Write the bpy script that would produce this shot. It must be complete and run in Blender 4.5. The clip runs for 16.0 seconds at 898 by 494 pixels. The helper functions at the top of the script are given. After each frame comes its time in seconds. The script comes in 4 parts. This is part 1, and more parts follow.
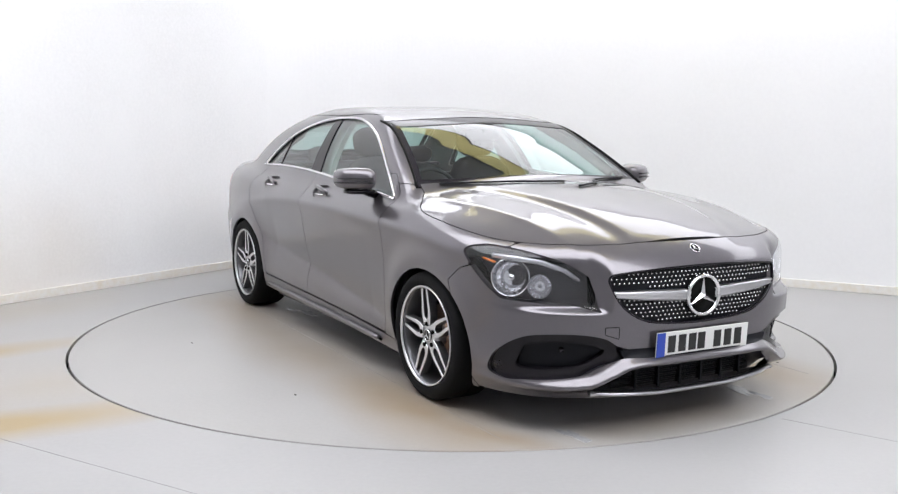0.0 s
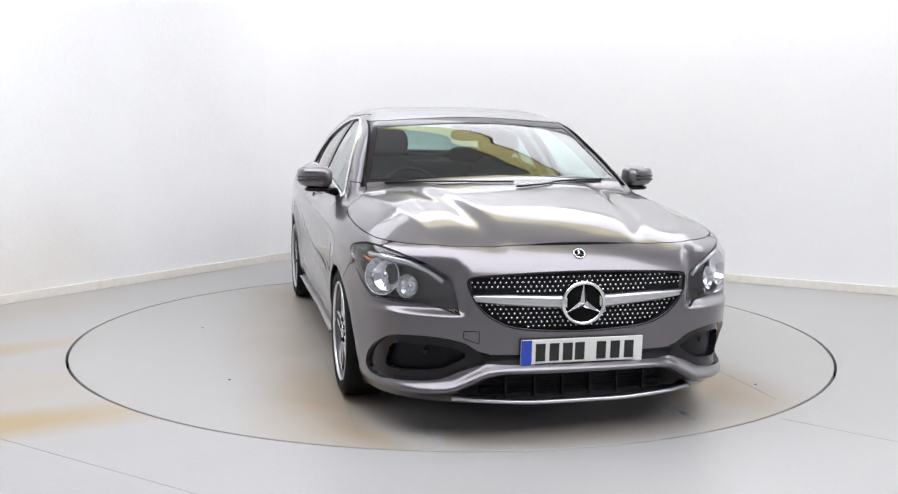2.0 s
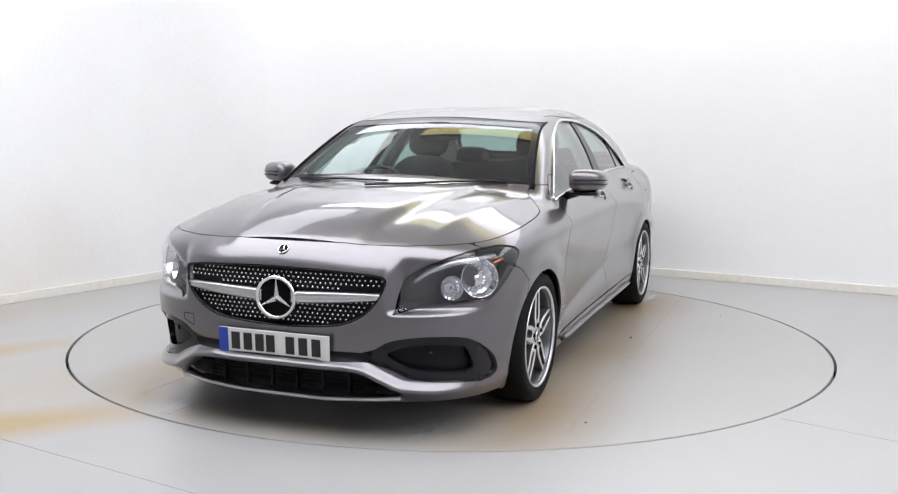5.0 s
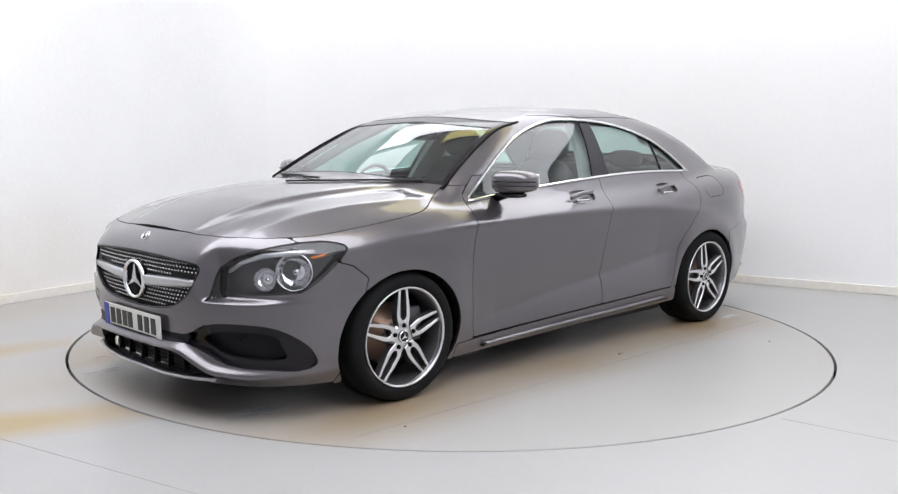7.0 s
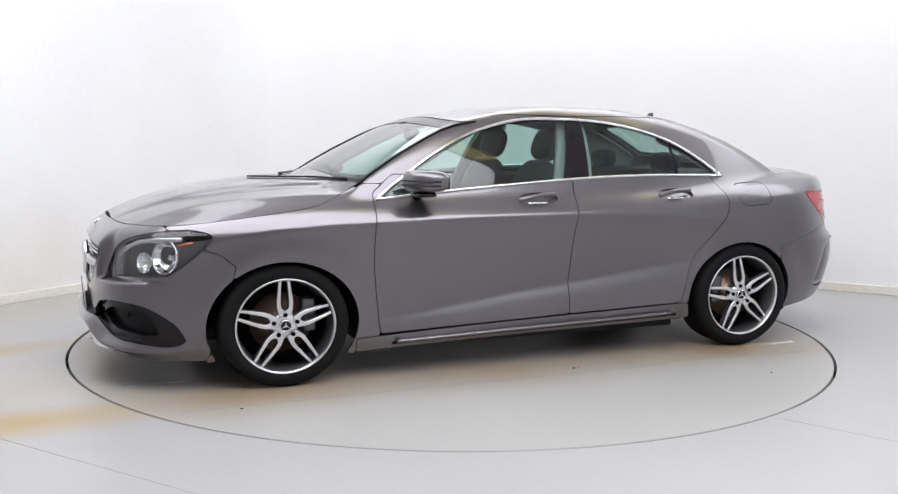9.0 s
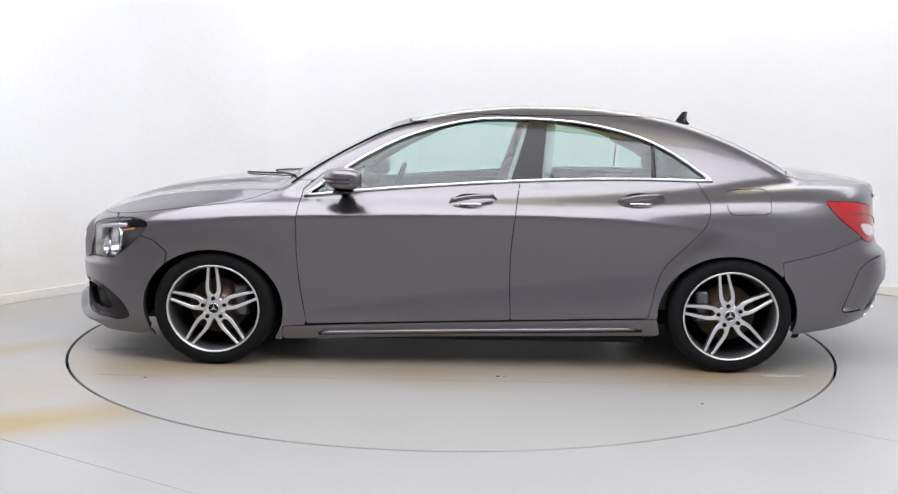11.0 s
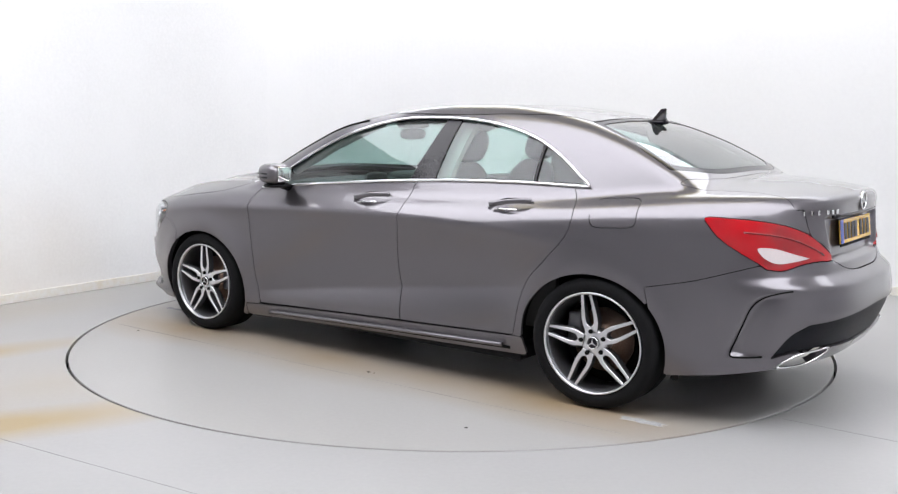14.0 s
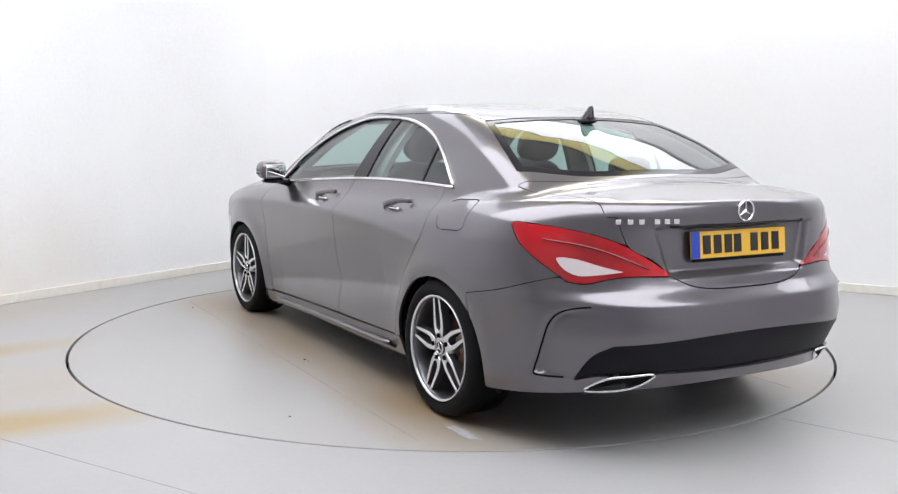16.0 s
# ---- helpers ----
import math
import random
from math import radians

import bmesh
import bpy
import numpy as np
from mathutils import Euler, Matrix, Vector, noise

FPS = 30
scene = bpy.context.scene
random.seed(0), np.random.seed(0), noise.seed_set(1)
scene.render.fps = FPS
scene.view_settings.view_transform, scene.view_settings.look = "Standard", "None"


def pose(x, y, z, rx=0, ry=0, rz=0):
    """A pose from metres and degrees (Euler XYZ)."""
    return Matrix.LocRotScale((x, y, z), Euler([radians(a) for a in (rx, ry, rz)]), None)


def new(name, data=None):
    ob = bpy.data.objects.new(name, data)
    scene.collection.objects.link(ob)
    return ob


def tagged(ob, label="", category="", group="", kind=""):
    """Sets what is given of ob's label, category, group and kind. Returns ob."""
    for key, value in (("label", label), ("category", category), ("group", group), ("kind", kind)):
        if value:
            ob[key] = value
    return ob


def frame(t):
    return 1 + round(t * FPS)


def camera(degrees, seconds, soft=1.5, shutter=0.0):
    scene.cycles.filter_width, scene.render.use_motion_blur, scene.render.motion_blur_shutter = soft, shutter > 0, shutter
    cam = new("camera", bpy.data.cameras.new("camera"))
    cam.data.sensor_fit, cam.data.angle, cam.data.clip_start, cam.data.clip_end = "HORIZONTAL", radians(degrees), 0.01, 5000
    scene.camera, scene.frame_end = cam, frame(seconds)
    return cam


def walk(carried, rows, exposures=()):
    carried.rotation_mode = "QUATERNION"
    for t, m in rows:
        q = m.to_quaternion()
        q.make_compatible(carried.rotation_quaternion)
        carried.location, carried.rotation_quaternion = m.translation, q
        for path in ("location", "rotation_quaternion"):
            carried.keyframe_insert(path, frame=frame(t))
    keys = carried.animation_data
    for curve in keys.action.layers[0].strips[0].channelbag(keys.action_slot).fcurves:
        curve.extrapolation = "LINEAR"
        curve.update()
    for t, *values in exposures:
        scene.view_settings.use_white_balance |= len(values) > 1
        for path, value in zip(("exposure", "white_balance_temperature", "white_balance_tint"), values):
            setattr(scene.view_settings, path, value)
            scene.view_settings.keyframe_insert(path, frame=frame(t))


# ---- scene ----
# camera on a tripod outside the turntable; it stands still
EYE = Vector((0.0, -5.8442, 1.2587))
cam = camera(50.143, 16.0, soft=1.3)
STAND = Matrix(((0.999943, -0.010267, 0.003060, EYE.x), (0.004307, 0.123784, -0.992300, EYE.y), (0.009809, 0.992256, 0.123821, EYE.z), (0, 0, 0, 1)))
walk(cam, [(0.0, STAND), (16.0, STAND)], [(0.0, 0.0), (16.0, 0.0)])

# heading of the car on the turntable, degrees by seconds
TURN = [(0.0, -60.42), (0.5, -62.16), (1.0, -65.58), (1.5, -70.38), (2.0, -76.39), (2.5, -82.02), (3.0, -88.07), (3.5, -93.71), (4.0, -99.75),
        (4.5, -105.36), (6.8, -131.99), (7.0, -134.33), (7.5, -140.04), (8.0, -146.08), (8.5, -151.68), (9.0, -157.72), (9.2, -160.07),
        (11.3, -184.87), (11.5, -187.2), (12.0, -193.21), (12.5, -199.02), (13.0, -205.03), (13.5, -210.61), (14.0, -216.66), (14.5, -222.29),
        (15.0, -228.32), (15.5, -233.94), (16.0, -239.99)]
CAR_OFF = (-0.119, 0.038)

# ---- light: ceiling panels of a photo bay ----
world = bpy.data.worlds.new("world")
scene.world = world
world.use_nodes = True
world.node_tree.nodes["Background"].inputs[0].default_value = (0.9, 0.93, 1.0, 1)
world.node_tree.nodes["Background"].inputs[1].default_value = 0.2


# ---- materials ----
def material(name, colour, rough=0.5, metal=0.0, grain=0.0, scale=8.0, bump=0.0, coat=0.0, spec=0.5, second=None, stain_scale=1.5):
    """Principled surface with variation at two scales."""
    m = bpy.data.materials.new(name)
    m.use_nodes = True
    t = m.node_tree
    b = t.nodes["Principled BSDF"]
    b.inputs["Roughness"].default_value, b.inputs["Metallic"].default_value = rough, metal
    b.inputs["Coat Weight"].default_value, b.inputs["Coat Roughness"].default_value = coat, 0.03
    b.inputs["Specular IOR Level"].default_value = spec
    b.inputs["Base Color"].default_value = (*colour, 1)
    if grain > 0 or bump > 0 or second:
        co = t.nodes.new("ShaderNodeTexCoord")
        n1, n2 = t.nodes.new("ShaderNodeTexNoise"), t.nodes.new("ShaderNodeTexNoise")
        n1.inputs["Scale"].default_value, n2.inputs["Scale"].default_value = scale * 12, stain_scale
        n1.inputs["Detail"].default_value = n2.inputs["Detail"].default_value = 5
        for n in (n1, n2):
            t.links.new(co.outputs["Object"], n.inputs["Vector"])
        mix = t.nodes.new("ShaderNodeMix")
        mix.data_type = "RGBA"
        other = second or tuple(c * (1 - grain) for c in colour)
        mix.inputs["A"].default_value, mix.inputs["B"].default_value = (*colour, 1), (*other, 1)
        add = t.nodes.new("ShaderNodeMath")
        add.operation = "MULTIPLY"
        t.links.new(n1.outputs["Fac"], add.inputs[0])
        t.links.new(n2.outputs["Fac"], add.inputs[1])
        ramp = t.nodes.new("ShaderNodeMapRange")
        ramp.inputs["From Min"].default_value, ramp.inputs["From Max"].default_value = 0.12, 0.42
        t.links.new(add.outputs[0], ramp.inputs["Value"])
        t.links.new(ramp.outputs[0], mix.inputs["Factor"])
        t.links.new(mix.outputs["Result"], b.inputs["Base Color"])
        if bump:
            bp = t.nodes.new("ShaderNodeBump")
            bp.inputs["Strength"].default_value, bp.inputs["Distance"].default_value = bump, 0.002
            t.links.new(n1.outputs["Fac"], bp.inputs["Height"])
            t.links.new(bp.outputs["Normal"], b.inputs["Normal"])
    return m


def glow(name, colour, strength):
    m = bpy.data.materials.new(name)
    m.use_nodes = True
    b = m.node_tree.nodes["Principled BSDF"]
    b.inputs["Base Color"].default_value = (*colour, 1)
    b.inputs["Emission Color"].default_value, b.inputs["Emission Strength"].default_value = (*colour, 1), strength
    return m


def pane_material(name, tint, gloss_tint=(1, 1, 1), ior=1.5):
    """Thin glass: it lets tinted light through and mirrors the rest."""
    m = bpy.data.materials.new(name)
    m.use_nodes = True
    t = m.node_tree
    t.nodes.clear()
    out, mix = t.nodes.new("ShaderNodeOutputMaterial"), t.nodes.new("ShaderNodeMixShader")
    clear, gloss, fr = t.nodes.new("ShaderNodeBsdfTransparent"), t.nodes.new("ShaderNodeBsdfGlossy"), t.nodes.new("ShaderNodeLayerWeight")
    clear.inputs["Color"].default_value, gloss.inputs["Color"].default_value = (*tint, 1), (*gloss_tint, 1)
    gloss.inputs["Roughness"].default_value, fr.inputs["Blend"].default_value = 0.01, 0.5
    power, scale = t.nodes.new("ShaderNodeMath"), t.nodes.new("ShaderNodeMapRange")
    power.operation, power.inputs[1].default_value = "POWER", 4.0
    scale.inputs["To Min"].default_value = ((ior - 1) / (ior + 1)) ** 2 * 1.6
    t.links.new(fr.outputs["Facing"], power.inputs[0])
    t.links.new(power.outputs[0], scale.inputs["Value"])
    t.links.new(scale.outputs[0], mix.inputs[0])
    t.links.new(clear.outputs[0], mix.inputs[1])
    t.links.new(gloss.outputs[0], mix.inputs[2])
    t.links.new(mix.outputs[0], out.inputs["Surface"])
    return m


def paint_material(name, base, flake):
    """Metallic car paint: dark base, fine flakes, clear coat."""
    m = bpy.data.materials.new(name)
    m.use_nodes = True
    t = m.node_tree
    b = t.nodes["Principled BSDF"]
    co, v, n = t.nodes.new("ShaderNodeTexCoord"), t.nodes.new("ShaderNodeTexVoronoi"), t.nodes.new("ShaderNodeTexNoise")
    v.inputs["Scale"].default_value, n.inputs["Scale"].default_value = 900, 3
    t.links.new(co.outputs["Object"], v.inputs["Vector"])
    t.links.new(co.outputs["Object"], n.inputs["Vector"])
    mix = t.nodes.new("ShaderNodeMix")
    mix.data_type = "RGBA"
    mix.inputs["A"].default_value, mix.inputs["B"].default_value = (*base, 1), (*flake, 1)
    t.links.new(v.outputs["Distance"], mix.inputs["Factor"])
    t.links.new(mix.outputs["Result"], b.inputs["Base Color"])
    r = t.nodes.new("ShaderNodeMapRange")
    r.inputs["To Min"].default_value, r.inputs["To Max"].default_value = 0.27, 0.33
    t.links.new(n.outputs["Fac"], r.inputs["Value"])
    t.links.new(r.outputs[0], b.inputs["Roughness"])
    b.inputs["Metallic"].default_value, b.inputs["Coat Weight"].default_value, b.inputs["Coat Roughness"].default_value = 0.85, 1.0, 0.02
    return m


PAINT = paint_material("grey_metallic_paint", (0.116, 0.108, 0.118), (0.182, 0.170, 0.186))
GLASS = pane_material("tinted_glass", (0.60, 0.755, 0.72))
CLEAR = pane_material("clear_lens", (0.93, 0.94, 0.96), ior=1.45)
CHROME = material("chrome", (0.85, 0.85, 0.86), 0.08, 1.0)
SATIN = material("satin_silver", (0.62, 0.62, 0.64), 0.28, 1.0, grain=0.1, scale=20)
ALLOY = material("machined_alloy", (0.80, 0.80, 0.82), 0.36, 1.0, grain=0.12, scale=30)
ALLOY_DARK = material("dark_grey_alloy", (0.17, 0.17, 0.18), 0.32, 0.7, grain=0.2, scale=20)
RUBBER = material("tyre_rubber", (0.009, 0.009, 0.010), 0.75, grain=0.4, scale=14, bump=0.3, spec=0.15)
BLACK = material("black_plastic", (0.010, 0.0105, 0.014), 0.45, grain=0.3, scale=25, bump=0.15, spec=0.14)
GLOSS_BLACK = material("gloss_black", (0.012, 0.010, 0.014), 0.12, grain=0.2, spec=0.3)
SEAL = material("black_rubber_seal", (0.006, 0.006, 0.006), 0.7, grain=0.3, spec=0.1)
DISC = material("brake_steel", (0.36, 0.30, 0.26), 0.4, 0.9, grain=0.4, scale=15, second=(0.22, 0.10, 0.05))
FABRIC = material("dark_seat_fabric", (0.035, 0.034, 0.035), 0.85, grain=0.4, scale=30, bump=0.4)
TRIMGREY = material("grey_headlining", (0.42, 0.41, 0.39), 0.9, grain=0.15, scale=30, bump=0.2)
DASH = material("soft_black_dashboard", (0.03, 0.03, 0.032), 0.6, grain=0.3, scale=30, bump=0.3)
RED = material("red_lens", (0.50, 0.004, 0.010), 0.08, coat=0.8, second=(0.30, 0.003, 0.008), scale=0.4, stain_scale=5, spec=0.35)
RED_DARK = material("dark_red_lens", (0.22, 0.003, 0.008), 0.15, coat=0.5, grain=0.2)
AMBER = material("amber_reflector", (0.85, 0.22, 0.03), 0.15, coat=1.0, grain=0.1)
LENS_WHITE = material("white_lens", (0.80, 0.70, 0.70), 0.1, 0.2, coat=1.0, grain=0.1)
LENS_STRIP = material("clear_ribbed_lens", (0.62, 0.62, 0.65), 0.25, 0.6, grain=0.35, scale=9, coat=1.0)
REFLECTOR = material("lamp_reflector", (0.82, 0.82, 0.84), 0.12, 1.0, grain=0.05)
LAMP_GREY = material("lamp_housing_grey", (0.10, 0.10, 0.105), 0.3, 0.5, grain=0.15)
PLATE_WHITE = material("white_plate", (0.78, 0.78, 0.76), 0.25, grain=0.05, coat=0.4)
PLATE_YELLOW = material("yellow_plate", (0.80, 0.46, 0.04), 0.25, grain=0.05, coat=0.4)
PLATE_BLUE = material("blue_band", (0.02, 0.06, 0.42), 0.3, grain=0.05)
INK = material("black_characters", (0.012, 0.012, 0.012), 0.4, grain=0.05)
MIRROR = material("mirror_glass", (0.9, 0.9, 0.9), 0.01, 1.0)
WALL_WHITE = material("white_wall_paint", (0.86, 0.86, 0.87), 0.75, grain=0.03, scale=3, bump=0.08)

# glow of the luminous ceiling banks and of their yellow edges
NORTH_GLOW, SOUTH_GLOW, WEST_GLOW, WARM_GLOW = 3.2, 4.3, 2.0, 1.3

# tone of two unseen added walls, set to darken reflections in the car sides
UNSEEN_WALL = material("unseen_wall_tone", (0.56, 0.56, 0.57), 0.8, grain=0.06, scale=3, bump=0.08)


# ---- mesh helpers ----
def part(name, bm, mat, parent=None, label="", smooth=True, kind=""):
    me = bpy.data.meshes.new(name)
    bm.to_mesh(me)
    bm.free()
    me.materials.append(mat)
    if smooth:
        me.polygons.foreach_set("use_smooth", [True] * len(me.polygons))
    ob = new(name, me)
    ob.parent = parent
    return tagged(ob, label, kind=kind)


def raw(name, verts, faces, mat, parent=None, label="", smooth=True, mats=None, kind=""):
    me = bpy.data.meshes.new(name)
    me.from_pydata([tuple(v) for v in verts], [], faces)
    me.materials.append(mat)
    if smooth:
        me.polygons.foreach_set("use_smooth", [True] * len(me.polygons))
    ob = new(name, me)
    ob.parent = parent
    return tagged(ob, label, kind=kind)


def box_bm(x, y, z, sx, sy, sz, bevel=0.0, segs=2, m=None):
    bm = bmesh.new()
    bmesh.ops.create_cube(bm, size=1)
    bmesh.ops.scale(bm, vec=(sx, sy, sz), verts=bm.verts)
    if bevel:
        bmesh.ops.bevel(bm, geom=list(bm.edges), offset=bevel, segments=segs, affect="EDGES", profile=0.5)
    bmesh.ops.transform(bm, matrix=Matrix.Translation((x, y, z)) @ (m or Matrix()), verts=bm.verts)
    return bm


def join(*bms):
    out = bmesh.new()
    for b in bms:
        me = bpy.data.meshes.new("tmp")
        b.to_mesh(me)
        b.free()
        out.from_mesh(me)
        bpy.data.meshes.remove(me)
    return out


def tube(points, radius, sides=8, closed=False, flat=1.0):
    """A swept bar along points (arrays of xyz)."""
    P = [Vector(p) for p in points]
    bm, rings, n = bmesh.new(), [], len(P)
    for i, p in enumerate(P):
        a, b = P[(i - 1) % n] if closed or i else p, P[(i + 1) % n] if closed or i < n - 1 else p
        d = (b - a).normalized()
        u = d.cross(Vector((0, 0, 1)))
        u = u.normalized() if u.length > 1e-4 else Vector((0, 1, 0))
        w = u.cross(d)
        rings.append([bm.verts.new(p + radius * (math.cos(k) * u * flat + math.sin(k) * w)) for k in np.linspace(0, 2 * math.pi, sides, endpoint=False)])
    for i in range(n if closed else n - 1):
        A, B = rings[i], rings[(i + 1) % n]
        for k in range(sides):
            bm.faces.new((A[k], A[(k + 1) % sides], B[(k + 1) % sides], B[k]))
    if not closed:
        bm.faces.new(rings[0][::-1])
        bm.faces.new(rings[-1])
    bmesh.ops.recalc_face_normals(bm, faces=bm.faces)
    return bm


def lathe(profile, segs=48, m=None, closed=False):
    """Turn a profile of (radius, height) round z."""
    bm, rings = bmesh.new(), []
    for r, h in profile:
        rings.append([bm.verts.new((r * math.cos(a), r * math.sin(a), h)) for a in np.linspace(0, 2 * math.pi, segs, endpoint=False)])
    pairs = list(zip(rings, rings[1:])) + ([(rings[-1], rings[0])] if closed else [])
    for A, B in pairs:
        for k in range(segs):
            bm.faces.new((A[k], A[(k + 1) % segs], B[(k + 1) % segs], B[k]))
    if not closed:
        for r in (rings[0], rings[-1]):
            bm.faces.new(r)
    bmesh.ops.recalc_face_normals(bm, faces=bm.faces)
    if m:
        bmesh.ops.transform(bm, matrix=m, verts=bm.verts)
    return bm


def curve(knots):
    """Smooth monotone-safe curve through (x, y) knots."""
    K = np.array(sorted(knots), float)
    x, y = K[:, 0], K[:, 1]
    h, d = np.diff(x), np.diff(y) / np.diff(x)
    s = np.zeros(len(x))
    s[0], s[-1] = d[0], d[-1]
    for i in range(1, len(x) - 1):
        s[i] = 0 if d[i - 1] * d[i] <= 0 else (h[i - 1] + h[i]) * d[i - 1] * d[i] / (h[i] * d[i - 1] + h[i - 1] * d[i])

    qs = np.linspace(x[0], x[-1], 1200)
    i = np.clip(np.searchsorted(x, qs) - 1, 0, len(x) - 2)
    u = (qs - x[i]) / h[i]
    vs = y[i] * (1 + 2 * u) * (1 - u) ** 2 + s[i] * h[i] * u * (1 - u) ** 2 + y[i + 1] * u * u * (3 - 2 * u) + s[i + 1] * h[i] * u * u * (u - 1)

    def f(q):
        return np.interp(q, qs, vs)
    return f


def rounded(points, n=10, sharp=()):
    """A closed smooth outline through control points; corners in sharp stay pointed."""
    P = [np.array(p, float) for p in points]
    out, N = [], len(P)
    for i in range(N):
        a, b, c, d = P[i - 1], P[i], P[(i + 1) % N], P[(i + 2) % N]
        tb = (c - b) if i in sharp else (c - a) / 2
        tc = (c - b) if (i + 1) % N in sharp else (d - b) / 2
        k = np.linalg.norm(c - b)
        tb, tc = [t * min(1, 1.3 * k / max(np.linalg.norm(t), 1e-6)) for t in (tb, tc)]
        for u in np.linspace(0, 1, n, endpoint=False):
            out.append((2 * u**3 - 3 * u * u + 1) * b + (u**3 - 2 * u * u + u) * tb + (3 * u * u - 2 * u**3) * c + (u**3 - u * u) * tc)
    return np.array(out)


def poly_dist(Q, poly):
    """Signed distance of the points Q to a closed outline, negative inside."""
    lo, hi = poly.min(0), poly.max(0)
    far = np.max(np.maximum(lo - Q, Q - hi), axis=1)
    near = far < 0.05
    if not near.all():
        res = np.maximum(far, 0.05)
        if near.any():
            res[near] = poly_dist(Q[near], poly)
        return res
    A, B = poly, np.roll(poly, -1, 0)
    best, inside = np.full(len(Q), 1e9), np.zeros(len(Q), bool)
    for a, b in zip(A, B):
        e = b - a
        w = Q - a
        u = np.clip((w @ e) / max(e @ e, 1e-12), 0, 1)
        best = np.minimum(best, np.linalg.norm(w - u[:, None] * e, axis=1))
        c = (a[1] <= Q[:, 1]) != (b[1] <= Q[:, 1])
        t = np.where(abs(e[1]) > 1e-12, (Q[:, 1] - a[1]) / (e[1] if abs(e[1]) > 1e-12 else 1), 0)
        inside ^= c & (Q[:, 0] < a[0] + t * e[0])
    return np.where(inside, -best, best)


# ---- the room ----
CORNER, DL, DR = np.array((-1.097, 3.908)), np.array((-0.5417, -0.8406)), np.array((0.883, -0.4695))
ROOM = [CORNER, CORNER + 9.8 * DL, CORNER + 9.8 * DL + 9.6 * DR, CORNER + 9.6 * DR]
HIGH, DISC_R = 3.5, 2.224


def floor_material(name, base, warm, stains, rough=0.33):
    """Painted surface: faint mottling, scuffs and ochre run marks."""
    m = material(name, base, rough, grain=0.06, scale=4, bump=0.05, spec=0.4)
    t = m.node_tree
    b = t.nodes["Principled BSDF"]
    src = b.inputs["Base Color"].links[0].from_socket
    co, geo = t.nodes.new("ShaderNodeTexCoord"), t.nodes.new("ShaderNodeTexNoise")
    geo.inputs["Scale"].default_value, geo.inputs["Detail"].default_value = 1.3, 6
    total = None
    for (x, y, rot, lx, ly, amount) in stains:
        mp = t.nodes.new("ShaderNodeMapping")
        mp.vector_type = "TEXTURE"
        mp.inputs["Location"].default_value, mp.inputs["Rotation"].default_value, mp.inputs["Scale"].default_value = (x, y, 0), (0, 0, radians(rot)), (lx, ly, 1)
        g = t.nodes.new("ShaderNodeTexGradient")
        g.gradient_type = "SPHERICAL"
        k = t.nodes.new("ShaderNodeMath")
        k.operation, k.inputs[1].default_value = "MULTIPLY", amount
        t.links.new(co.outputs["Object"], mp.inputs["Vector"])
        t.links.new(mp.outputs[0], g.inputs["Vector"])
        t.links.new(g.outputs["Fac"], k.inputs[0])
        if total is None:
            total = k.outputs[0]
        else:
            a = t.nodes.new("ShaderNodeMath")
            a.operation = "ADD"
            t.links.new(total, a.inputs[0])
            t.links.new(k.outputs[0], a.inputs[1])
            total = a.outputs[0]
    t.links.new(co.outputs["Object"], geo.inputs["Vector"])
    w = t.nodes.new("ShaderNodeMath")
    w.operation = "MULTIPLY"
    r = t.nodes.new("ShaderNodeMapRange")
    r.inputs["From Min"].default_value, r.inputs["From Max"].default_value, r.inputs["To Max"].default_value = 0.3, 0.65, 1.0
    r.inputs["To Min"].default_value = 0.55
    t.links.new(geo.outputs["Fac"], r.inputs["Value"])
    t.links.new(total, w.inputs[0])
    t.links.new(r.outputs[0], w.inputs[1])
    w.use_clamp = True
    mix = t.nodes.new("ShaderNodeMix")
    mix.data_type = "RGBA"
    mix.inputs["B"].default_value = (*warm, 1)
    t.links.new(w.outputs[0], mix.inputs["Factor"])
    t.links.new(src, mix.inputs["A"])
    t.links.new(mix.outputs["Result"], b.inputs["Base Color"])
    return m


FLOOR_PAINT = floor_material("grey_floor_paint", (0.378, 0.373, 0.371), (0.35, 0.265, 0.14),
                             [(-2.7, -0.80, 41, 0.95, 0.22, 1.4), (-1.85, -1.95, 28, 1.05, 0.26, 1.5), (-3.0, 0.4, 57, 1.2, 0.5, 0.3), (-2.0, -1.3, 35, 1.2, 0.7, 0.35)])
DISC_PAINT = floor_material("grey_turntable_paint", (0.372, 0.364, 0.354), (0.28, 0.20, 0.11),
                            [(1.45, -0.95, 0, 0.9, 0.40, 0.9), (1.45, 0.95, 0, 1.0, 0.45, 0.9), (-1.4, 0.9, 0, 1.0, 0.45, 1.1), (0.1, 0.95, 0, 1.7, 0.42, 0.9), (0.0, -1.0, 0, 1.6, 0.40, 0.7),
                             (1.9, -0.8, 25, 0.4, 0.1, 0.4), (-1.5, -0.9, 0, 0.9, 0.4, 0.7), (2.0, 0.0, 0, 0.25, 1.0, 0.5)])


